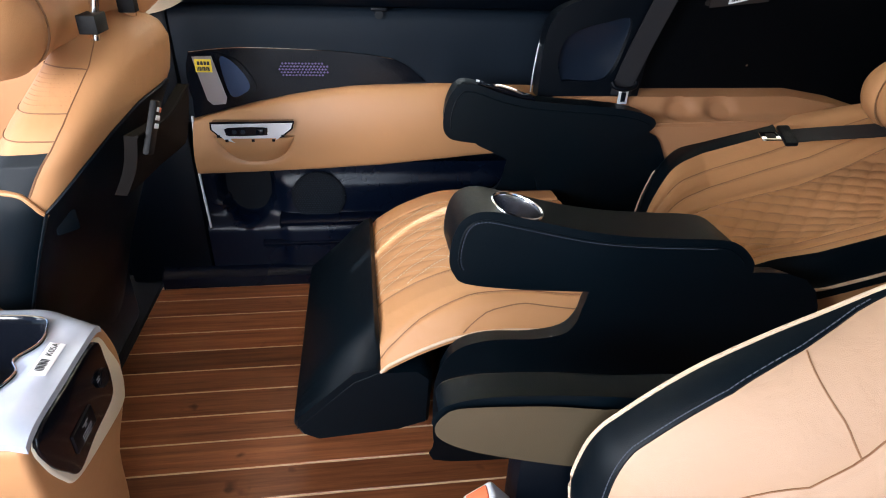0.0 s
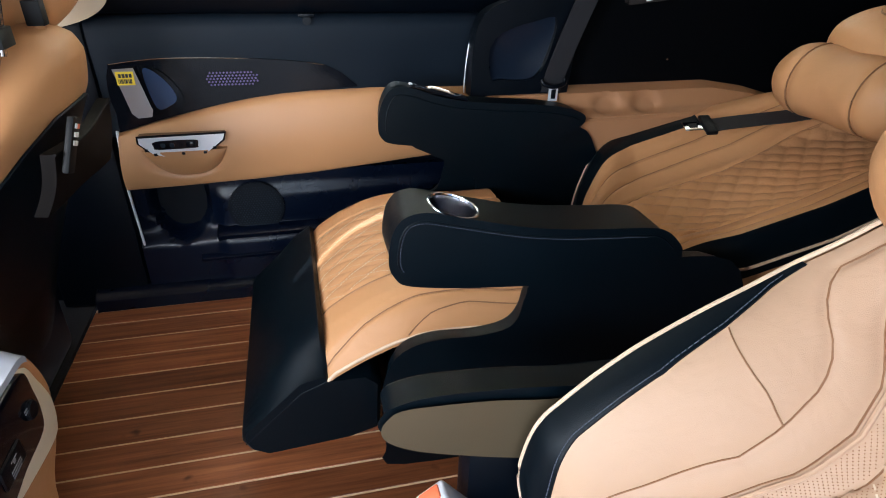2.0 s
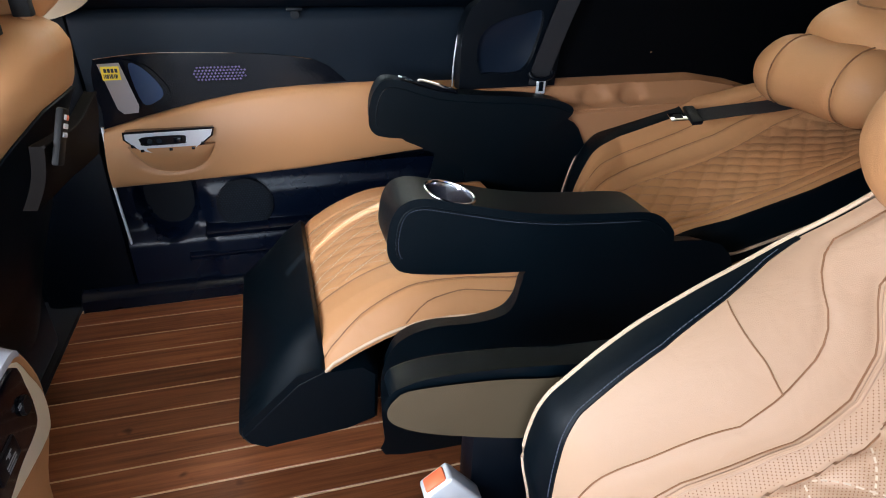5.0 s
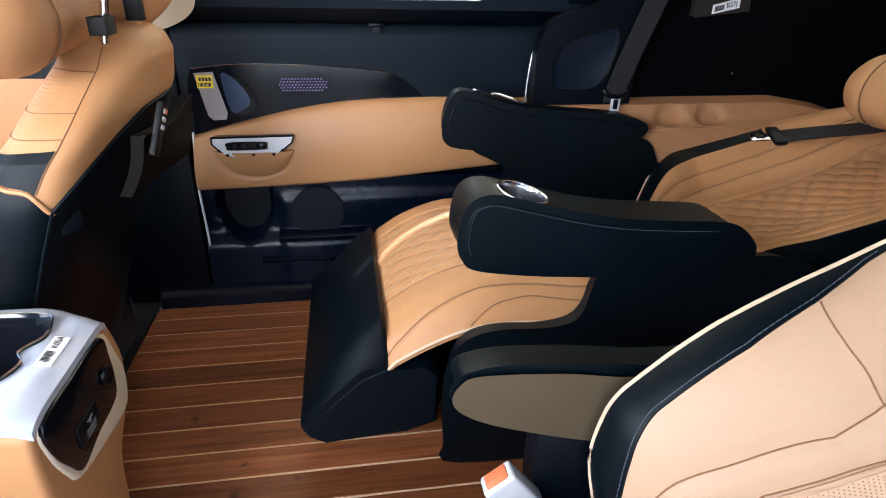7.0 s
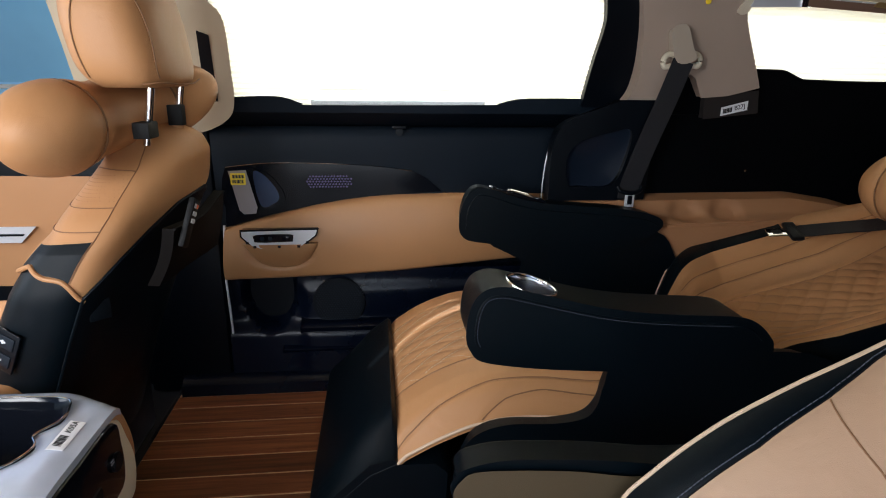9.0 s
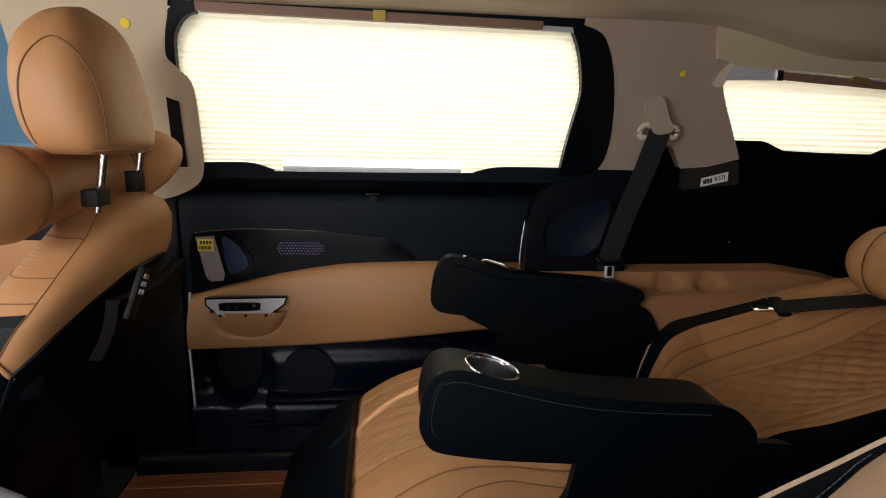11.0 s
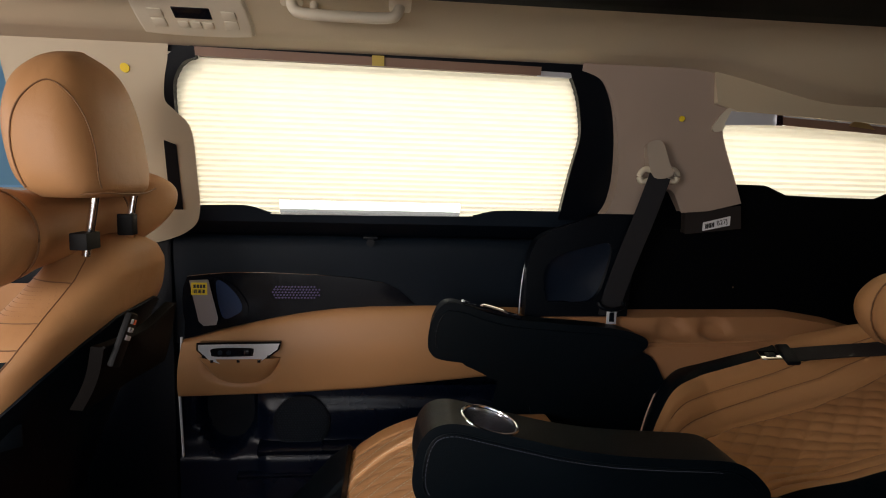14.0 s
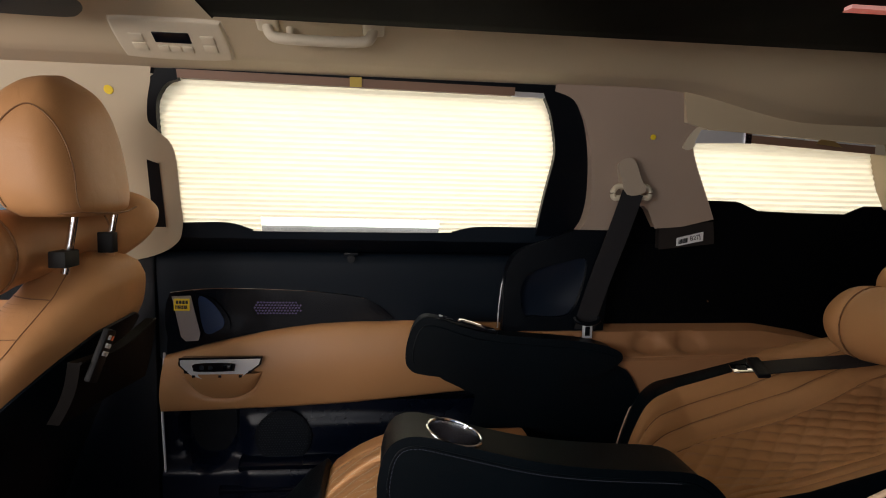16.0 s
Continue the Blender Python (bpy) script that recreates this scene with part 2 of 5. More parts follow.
def tube(pts, r, seg=8, flat=1.0, up=(0, 0, 1), closed=False):
    """A tube round a line; flat squeezes it along up."""
    bm = bmesh.new()
    P = [Vector(p) for p in pts]
    rings = []
    n = len(P)
    for i, p in enumerate(P):
        if closed:
            d = (P[(i + 1) % n] - P[i - 1]).normalized()
        else:
            d = (P[min(i + 1, n - 1)] - P[max(i - 1, 0)]).normalized()
        s = d.cross(Vector(up))
        s = s.normalized() if s.length > 1e-4 else d.orthogonal().normalized()
        u = s.cross(d).normalized()
        rings.append([bm.verts.new(p + s * (r * math.cos(k * math.tau / seg)) + u * (r * flat * math.sin(k * math.tau / seg))) for k in range(seg)])
    m = n if closed else n - 1
    for i in range(m):
        a, b = rings[i], rings[(i + 1) % n]
        for k in range(seg):
            bm.faces.new((a[k], a[(k + 1) % seg], b[(k + 1) % seg], b[k]))
    if not closed:
        bm.faces.new(rings[0])
        bm.faces.new(rings[-1][::-1])
    return bm


def ribbon(pts, width, thick, across):
    """A flat band along a line, its width along the vectors across (one, or one a point)."""
    bm = bmesh.new()
    P = [Vector(p) for p in pts]
    rings = []
    for i, p in enumerate(P):
        a = Vector(across[i] if isinstance(across, list) else across).normalized()
        d = (P[min(i + 1, len(P) - 1)] - P[max(i - 1, 0)]).normalized()
        nn = d.cross(a).normalized()
        a = nn.cross(d).normalized()
        rings.append([bm.verts.new(p + a * sa * width / 2 + nn * sn * thick / 2) for sa, sn in ((-1, -1), (1, -1), (1, 1), (-1, 1))])
    for a, b in zip(rings, rings[1:]):
        for k in range(4):
            bm.faces.new((a[k], a[(k + 1) % 4], b[(k + 1) % 4], b[k]))
    bm.faces.new(rings[0])
    bm.faces.new(rings[-1][::-1])
    return bm


def sheet(fn, nu, nv, thick, down=(0, 0, -1)):
    """A padded sheet: fn(u, v) gives the upper face; the back lies thick behind it along down."""
    bm = bmesh.new()
    dv = Vector(down).normalized() * thick
    top = [[bm.verts.new(fn(i / nu, j / nv)) for j in range(nv + 1)] for i in range(nu + 1)]
    bot = [[bm.verts.new(top[i][j].co + dv) for j in range(nv + 1)] for i in range(nu + 1)]
    for i in range(nu):
        for j in range(nv):
            bm.faces.new((top[i][j], top[i + 1][j], top[i + 1][j + 1], top[i][j + 1]))
            bm.faces.new((bot[i][j], bot[i][j + 1], bot[i + 1][j + 1], bot[i + 1][j]))
    rim = [(i, 0) for i in range(nu)] + [(nu, j) for j in range(nv)] + [(i, nv) for i in range(nu, 0, -1)] + [(0, j) for j in range(nv, 0, -1)]
    for (a, b), (c, d) in zip(rim, rim[1:] + rim[:1]):
        bm.faces.new((top[a][b], top[c][d], bot[c][d], bot[a][b]))
    return bm


def blob(center, radii, power=2.6, nu=40, nv=24, m=None, dent=None):
    """A rounded cushion form (superellipsoid); dent(unit vector) scales its radius."""
    bm = bmesh.new()
    e = 2.0 / power

    def sg(c):
        return math.copysign(abs(c) ** e, c)

    rows = []
    for j in range(nv + 1):
        la = -math.pi / 2 + math.pi * j / nv
        row = []
        for i in range(nu):
            lo = math.tau * i / nu
            d = Vector((sg(math.cos(la)) * sg(math.cos(lo)), sg(math.cos(la)) * sg(math.sin(lo)), sg(math.sin(la))))
            k = dent(d) if dent else 1.0
            p = Vector((d.x * radii[0], d.y * radii[1], d.z * radii[2])) * k
            if m is not None:
                p = m @ p
            row.append(p + Vector(center))
        rows.append(row)
    vs = [[bm.verts.new(p) for p in (row if 0 < j < nv else row[:1])] for j, row in enumerate(rows)]
    for j in range(nv):
        for i in range(nu):
            a = vs[j][i % len(vs[j])], vs[j][(i + 1) % len(vs[j])], vs[j + 1][(i + 1) % len(vs[j + 1])], vs[j + 1][i % len(vs[j + 1])]
            u = []
            for v in a:
                if v not in u:
                    u.append(v)
            if len(u) > 2:
                bm.faces.new(u)
    return bm


def disc(center, r, h, axis=(0, 0, 1), seg=32, r2=None, bevel=0.0):
    bm = bmesh.new()
    bmesh.ops.create_cone(bm, cap_ends=True, segments=seg, radius1=r, radius2=r if r2 is None else r2, depth=h)
    if bevel:
        bmesh.ops.bevel(bm, geom=[e for e in bm.edges if any(len(f.verts) > 4 for f in e.link_faces)], offset=bevel, segments=2, affect="EDGES")
    q = Vector((0, 0, 1)).rotation_difference(Vector(axis)).to_matrix().to_4x4()
    bm.transform(Matrix.Translation(center) @ q)
    return bm


def merge(*bms):
    out = bmesh.new()
    for b in bms:
        me = bpy.data.meshes.new("t")
        b.to_mesh(me)
        b.free()
        out.from_mesh(me)
        bpy.data.meshes.remove(me)
    return out


def cut_away(ob, bm):
    """Cuts a form, given in world coordinates, out of a part."""
    bmesh.ops.transform(bm, matrix=Matrix.Translation(-base_of(ob)), verts=bm.verts)
    bmesh.ops.recalc_face_normals(bm, faces=bm.faces)
    cmesh = bpy.data.meshes.new("cut")
    bm.to_mesh(cmesh)
    bm.free()
    host = bpy.data.objects.new("host", ob.data.copy())
    co = bpy.data.objects.new("cut", cmesh)
    scene.collection.objects.link(host)
    scene.collection.objects.link(co)
    mod = host.modifiers.new("well", "BOOLEAN")
    mod.operation, mod.object, mod.solver, mod.use_self = "DIFFERENCE", co, "EXACT", True
    bpy.context.view_layer.update()
    me = bpy.data.meshes.new_from_object(host.evaluated_get(bpy.context.evaluated_depsgraph_get()))
    bpy.data.objects.remove(host)
    bpy.data.objects.remove(co)
    ob.data = me


def step(a, b, x):
    t = min(1, max(0, (x - a) / (b - a)))
    return t * t * (3 - 2 * t)


def line_at(pts, x):
    """Piecewise smooth value at x of a table of (x, value)."""
    if x <= pts[0][0]:
        return pts[0][1]
    for (a, va), (b, vb) in zip(pts, pts[1:]):
        if x <= b:
            return va + (vb - va) * step(a, b, x)
    return pts[-1][1]


def lerp_at(pts, x):
    if x <= pts[0][0]:
        return pts[0][1]
    for (a, va), (b, vb) in zip(pts, pts[1:]):
        if x <= b:
            return va + (vb - va) * (x - a) / (b - a)
    return pts[-1][1]

# ---- shell of the cabin ----


def side_y(z):
    """Inner face of the far body side: upright below the belt, leaning inwards above it."""
    return 1.60 if z < 0.80 else 1.60 - 0.373 * (z - 0.80)


def leaning(x, y, z):
    return (x, y + side_y(z), z)


floor = thing("floor", (0, 0.7, 0), kind="structure", label="varnished teak plank floor with cream caulked joints", category="floor")
part("floor_bed", box(-0.6095, 1.75, -0.20, 1.56, -0.05, -0.0012, 0), CAULK, floor)

front_floor = thing("front_carpet", (-1.2, 0.7, 0), kind="structure", label="black carpet of the front footwell", category="carpet")
part("carpet", box(-2.1, -0.62, -0.30, 1.70, -0.05, -0.004, 0.003), CARPET, front_floor)

ground = solo("ground", box(-40, 40, -40, 40, -0.50, -0.42, 0), GROUND, "grey paved yard round the vehicle", "ground", kind="structure")

# far sliding door
door = thing("door_1", (0, 1.6, 0), kind="structure", label="closed sliding door with tan armrest panel and black trim", category="door")
part("door_core", prism([(-0.475, 0.0), (0.56, 0.0), (0.56, 0.86), (-0.475, 0.86)], 1.66, 1.76), BLACK_PLASTIC, door)
TAN_TOP = [(-0.435, 0.517), (-0.35, 0.542), (-0.27, 0.562), (-0.19, 0.580), (-0.11, 0.594), (-0.03, 0.604), (0.05, 0.609), (0.21, 0.612), (0.54, 0.606)]
TAN_LOW = [(-0.452, 0.348), (-0.29, 0.350), (-0.12, 0.355), (0.05, 0.364), (0.20, 0.378), (0.34, 0.392), (0.54, 0.410)]


def between(x, low, top, v):
    a, b = lerp_at(low, x), lerp_at(top, x)
    return a + (b - a) * v


def tan_face(u, v):
    x = -0.447 + u * 0.99
    z = between(x, TAN_LOW, TAN_TOP, v)
    x += (v - 0.5) * 0.014 * (1 - u)
    y = 1.592 - 0.035 * math.sin(math.pi * min(1, max(0, v))) ** 0.6
    y += 0.018 * step(0.93, 1.0, v) + 0.018 * (1 - step(0.0, 0.06, v))
    # hollow of the door pull under the switch plate
    cx, cz = -0.285, 0.445
    d = math.hypot((x - cx) / 0.105, (z - cz) / 0.062)
    y += 0.020 * (1 - step(0.55, 1.0, d))
    return Vector((x, y, z))


part("armrest_panel", sheet(tan_face, 110, 40, 0.05, (0, 1, 0)), TAN_TRIM, door, "tan leather-covered armrest panel")
GLOSS_TOP = [(-0.425, 0.682), (-0.30, 0.694), (-0.10, 0.690), (0.02, 0.681), (0.09, 0.670), (0.13, 0.650), (0.17, 0.615)]
gl = [(x, z) for x, z in GLOSS_TOP] + [(x, z) for x, z in reversed(TAN_TOP) if x < 0.17]
part("lacquer_panel", prism([tuple(p[:2]) for p in gl], 1.590, 1.66, bevel=0.003), GLOSS, door, "gloss black lacquered panel")
part("lacquer_rim", tube(smooth_line([(x, 1.589, z + 0.002) for x, z in GLOSS_TOP[:-2]], 5), 0.0014), CHROME, door, "thin chrome rim")
# upper soft panel with a rolled top
UP = [(1.66, 0.50), (1.60, 0.50), (1.597, 0.64), (1.588, 0.72), (1.586, 0.765), (1.592, 0.786), (1.605, 0.795), (1.66, 0.797)]
part("upper_panel", prism(UP, -0.46, 0.545, axis="x", bevel=0.002), SOFT_DARK, door, "charcoal soft upper panel")
part("belt_ledge", prism([(1.66, 0.799), (1.598, 0.799), (1.590, 0.806), (1.580, 0.845), (1.60, 0.855), (1.66, 0.86)], -0.46, 0.60, axis="x", bevel=0.002), BLACK_PLASTIC, door)
part("blind_hook", merge(box(0.035, 0.075, 1.570, 1.59, 0.792, 0.800, 0.002), disc((0.055, 1.578, 0.783), 0.011, 0.012, (0, 1, 0), 16, bevel=0.002)), BLACK_PLASTIC, door)

# lower panel with a map pocket and a loudspeaker grille


def low_face(u, v):
    x = -0.455 + u * 1.01
    z = 0.03 + v * 0.34
    y = 1.615
    d = math.hypot((x + 0.335) / 0.085, (z - 0.30) / 0.125)
    y += 0.05 * (1 - step(0.75, 1.0, d))
    y -= 0.03 * (1 - step(0.17, 0.22, z))
    y -= 0.012 * step(-0.25, -0.22, x) * (1 - step(0.30, 0.34, z))
    return Vector((x, y, z))


# black plastic with the mirrored sky's blue put into its base colour
LOWER = material("sky_tinted_door_plastic", (0.0010, 0.0030, 0.0095), 0.28, grain=0.15, grain_scale=900, spec=0.28)
part("lower_panel", sheet(low_face, 90, 40, 0.05, (0, 1, 0)), LOWER, door)
grille = part("speaker_grille", disc((-0.13, 1.598, 0.272), 0.078, 0.008, (0, -1, 0), 40, bevel=0.002), BLACK_PLASTIC, door, "round black loudspeaker grille")
holes = []
for i in range(-9, 10):
    for j in range(-9, 10):
        px, pz = i * 0.0078 + (j % 2) * 0.0039, j * 0.0068
        if px * px + pz * pz < 0.07 ** 2:
            holes.append(disc((-0.13 + px, 1.5935, 0.272 + pz), 0.0022, 0.002, (0, -1, 0), 6))
part("grille_mesh", merge(*holes), SOFT_DARK, grille)["kind"] = "stuff"
part("lower_ledge", prism([(1.61, 0.165), (1.568, 0.192), (1.562, 0.205), (1.575, 0.214), (1.612, 0.218)], -0.245, 0.54, axis="x", bevel=0.004), LOWER, door)
part("lower_ledge", prism([(1.60, 0.105), (1.570, 0.124), (1.566, 0.133), (1.575, 0.139), (1.60, 0.142)], -0.30, 0.54, axis="x", bevel=0.003), LOWER, door)
part("door_step", prism([(1.545, 0.0), (1.545, 0.035), (1.56, 0.05), (1.60, 0.055), (1.61, 0.0)], -0.60, 0.70, axis="x", bevel=0.004), LOWER, door, "black sill step")
part("front_seal", tube([(-0.442, 1.583, 0.52), (-0.452, 1.585, 0.36), (-0.448, 1.592, 0.18)], 0.0035), SATIN, door, "bright edge strip")

# inner door handle, cup and sticker
hand = part("handle_cup", prism(smooth_line([(-0.425, 0.675), (-0.33, 0.672), (-0.285, 0.63), (-0.272, 0.59), (-0.30, 0.568), (-0.42, 0.545)], 5, True), 1.584, 1.60, bevel=0.003), GLOSS, door)
part("handle_recess", prism(smooth_line([(-0.350, 0.668), (-0.325, 0.665), (-0.295, 0.63), (-0.285, 0.60), (-0.30, 0.583), (-0.335, 0.578)], 5, True), 1.581, 1.585, bevel=0.001), material("blue_black_plastic", (0.012, 0.030, 0.085), 0.25), hand)
lever = part("door_handle", prism([(-0.409, 0.674), (-0.369, 0.676), (-0.346, 0.575), (-0.350, 0.562), (-0.378, 0.560), (-0.388, 0.570)], 1.564, 1.582, bevel=0.004), material("bronze_satin_metal", (0.34, 0.30, 0.30), 0.3, metal=0.5), door, "bronze satin door handle")
st = part("sticker", box(-0.408, -0.368, 1.5615, 1.5635, 0.640, 0.672, 0), YELLOW, lever, "yellow barcode sticker")
bars = [box(-0.404 + i * 0.0032, -0.4025 + i * 0.0032 + (i % 3) * 0.0006, 1.5608, 1.5616, 0.644, 0.654, 0) for i in range(10)] + [box(-0.402 + i * 0.008, -0.396 + i * 0.008, 1.5608, 1.5616, 0.658, 0.667, 0) for i in range(4)]
part("sticker_bars", merge(*bars), INK, st)

# purple-lit pattern of little lozenges in the lacquer
lozm = material("violet_pattern_print", (0.10, 0.065, 0.19), 0.35)
loz = []
for i in range(15):
    for j in range(5):
        px = -0.205 + i * 0.0085 + (j % 2) * 0.0042
        pz = 0.628 + j * 0.0075
        if ((px + 0.145) / 0.068) ** 2 + ((pz - 0.643) / 0.024) ** 2 < 1:
            loz.append(box(-0.0022, 0.0022, 1.5872, 1.5885, -0.0022, 0.0022, 0, m=Matrix.Translation((px, 0, pz)) @ Matrix.Rotation(radians(45), 4, "Y")))
part("pattern_inlay", merge(*loz), lozm, door, "violet lozenge pattern")

# switch plate
plate = part("switch_plate", prism([(-0.383, 0.500), (-0.183, 0.503), (-0.187, 0.492), (-0.225, 0.463), (-0.245, 0.457), (-0.335, 0.456), (-0.357, 0.464), (-0.383, 0.490)], 1.535, 1.555, bevel=0.003), SATIN, door, "satin silver switch plate")
part("plate_edge", prism([(-0.388, 0.504), (-0.178, 0.507), (-0.183, 0.489), (-0.224, 0.458), (-0.245, 0.452), (-0.335, 0.451), (-0.360, 0.459), (-0.389, 0.488)], 1.540, 1.575, bevel=0.003), GLOSS, plate)
part("switch_bezel", prism(smooth_line([(-0.345, 0.493), (-0.255, 0.494), (-0.246, 0.487), (-0.248, 0.478), (-0.255, 0.474), (-0.342, 0.473), (-0.351, 0.480)], 3, True), 1.532, 1.537, bevel=0.001), GLOSS, plate)
for sx in (-0.330, -0.308):
    part("button", disc((sx, 1.531, 0.483), 0.006, 0.003, (0, 1, 0), 14), SOFT_DARK, plate)
part("window_switch", box(-0.274, -0.254, 1.524, 1.534, 0.476, 0.492, 0.003), GLOSS, plate)
for i, nx in enumerate((-0.372, -0.352, -0.285, -0.232, -0.207)):
    part("notch", box(nx - 0.004, nx + 0.004, 1.533, 1.537, 0.455 + (0.012 if i in (0, 4) else 0), 0.462 + (0.012 if i in (0, 4) else 0), 0.001), GLOSS, plate)


def pull_cup(u, v):
    w = 2 * u - 1
    round_off = max(0.0, 1 - abs(w) ** 2.4) ** 0.6
    return Vector((-0.283 + w * 0.104, 1.534 + 0.030 * v ** 2.2 + 0.010 * abs(w) ** 4, 0.464 - 0.076 * v * round_off))


part("pull_cup", sheet(pull_cup, 36, 16, 0.03, (0, 1, 0)), TAN_TRIM, plate, "tan leather pull cup")

plate.location.z += 0.010

# window with frame and pleated blind
win = thing("window_1", (0.1, 1.5, 1.05), kind="structure", label="sliding door window behind a drawn cream pleated blind", category="window")
RIGHT_FRAME = smooth_line([(0.565, 0.86), (0.567, 0.90), (0.575, 0.985), (0.585, 1.060), (0.581, 1.103), (0.561, 1.169), (0.538, 1.212)], 4) + smooth_line([(0.534, 1.221), (0.585, 1.219), (0.620, 1.205), (0.660, 1.146), (0.690, 1.065), (0.708, 0.994), (0.712, 0.903), (0.700, 0.86)], 4)
part("window_frame", prism([(p[0], p[1]) for p in ((q.x, q.y) for q in RIGHT_FRAME)], -0.036, 0.03, bevel=0.004, tilt=leaning), BLACK_PLASTIC, win)
LEFT_FRAME = smooth_line([(-0.342, 1.230), (-0.379, 1.226), (-0.409, 1.203), (-0.427, 1.157), (-0.435, 1.110), (-0.440, 1.05)], 4) + smooth_line([(-0.408, 1.05), (-0.404, 1.096), (-0.400, 1.146), (-0.392, 1.176), (-0.369, 1.206), (-0.342, 1.217)], 4)
part("window_frame", prism([(p[0], p[1]) for p in ((q.x, q.y) for q in LEFT_FRAME)], -0.034, 0.03, bevel=0.003, tilt=leaning), BLACK_PLASTIC, win)
SILL = [(-0.46, 0.835), (-0.46, 0.872)] + [(p.x, p.y) for p in smooth_line([(-0.384, 0.874), (-0.285, 0.877), (-0.245, 0.872), (-0.205, 0.859), (-0.165, 0.854), (0.290, 0.858), (0.330, 0.862), (0.365, 0.871), (0.41, 0.877), (0.563, 0.878)], 4)] + [(0.68, 0.878), (0.68, 0.835)]
part("window_sill", prism(SILL, -0.014, 0.006, bevel=0.004, tilt=leaning), SOFT_DARK, win)
part("window_frame", prism([(-0.345, 1.236), (0.56, 1.222), (0.60, 1.215), (0.60, 1.26), (-0.345, 1.26)], -0.03, 0.03, bevel=0.003, tilt=leaning), BLACK_PLASTIC, win)
glass = part("pane", prism([(-0.47, 0.84), (0.66, 0.84), (0.66, 1.25), (-0.47, 1.25)], 0.055, 0.059, tilt=leaning), GLASS, win)
glass.visible_shadow = False


def pleats(x0, x1, z0, z1, n, off, slit):
    def fn(u, v):
        x = x0 + (x1 - x0) * u
        z = z0 + (z1 - z0) * v
        k = v * n
        return Vector((x, side_y(z) + off + 0.004 * (1 - abs(2 * (k % 1) - 1)), z))
    bm = bmesh.new()
    nv, nu = n * 2, 60
    g = [[bm.verts.new(fn(i / nu, j / nv)) for j in range(nv + 1)] for i in range(nu + 1)]
    for i in range(nu):
        for j in range(nv):
            # cloth left out low in the middle, a gap added for the sun stripe
            if not (-0.19 < g[i][j].co.x < 0.28 and g[i][j].co.z < slit):
                bm.faces.new((g[i][j], g[i + 1][j], g[i + 1][j + 1], g[i][j + 1]))
    return bm


blind = thing("window_blind", (0.05, 1.5, 0.87), "cream pleated cloth blind drawn down over the window", "blind")
part("cloth", pleats(-0.42, 0.60, 0.853, 1.225, 28, -0.004, 0.887), BLIND, blind, sharp=10)
part("head_rail", prism([(-0.335, 1.221), (0.455, 1.213), (0.455, 1.226), (-0.335, 1.234)], -0.036, 0.0, bevel=0.003, tilt=leaning), BROWN_RAIL, blind, "brown aluminium head rail")
part("rail_end", prism([(0.457, 1.212), (0.540, 1.211), (0.540, 1.222), (0.457, 1.225)], -0.026, 0.0, bevel=0.002, tilt=leaning), SATIN, blind)
part("rail_end", prism([(-0.40, 1.228), (-0.337, 1.226), (-0.337, 1.240), (-0.395, 1.240)], -0.026, 0.0, bevel=0.002, tilt=leaning), BLACK_PLASTIC, blind)
part("clip", prism([(0.060, 1.216), (0.082, 1.216), (0.082, 1.232), (0.060, 1.232)], -0.042, -0.03, bevel=0.003, tilt=leaning), material("brass_clip", (0.55, 0.40, 0.10), 0.4, metal=0.6), blind, "brass-coloured rail clip")

# B pillar
bp = thing("pillar_front", (-0.5, 1.5, 0.8), kind="structure", label="beige cloth-covered door pillar with a grab slot", category="pillar")
BP_OUT = smooth_line([(-0.72, 1.275), (-0.52, 1.275), (-0.415, 1.262), (-0.409, 1.222), (-0.424, 1.170), (-0.430, 1.118), (-0.405, 1.088), (-0.380, 1.052), (-0.382, 0.94), (-0.386, 0.868), (-0.408, 0.824), (-0.478, 0.791), (-0.60, 0.772), (-0.72, 0.78), (-0.74, 1.0)], 5, True)
part("pillar_trim", prism([(p[0], p[1]) for p in BP_OUT], -0.036, 0.03, bevel=0.012, seg=4, tilt=leaning), BEIGE_TRIM, bp)
part("grab_slot", prism([(-0.432, 1.028), (-0.410, 1.020), (-0.417, 0.866), (-0.442, 0.866)], -0.040, 0.0, bevel=0.003, tilt=leaning), BLACK_PLASTIC, bp, "black grab slot")
part("pillar_dot", prism([(-0.494 + 0.010 * math.cos(k * math.tau / 16), 1.186 + 0.010 * math.sin(k * math.tau / 16)) for k in range(16)], -0.039, -0.03, tilt=leaning), YELLOW, bp, "yellow dot sticker")
part("lower_trim", box(-0.70, -0.462, 1.585, 1.70, 0.0, 0.90, 0.01), BLACK_PLASTIC, bp)

# C pillar
cp = thing("pillar_rear", (0.8, 1.47, 0.9), kind="structure", label="taupe cloth-covered pillar between the windows", category="pillar")


def pillar_lean(x, y, z):
    return (x, y + 1.47 - 0.21 * (z - 0.87), z)


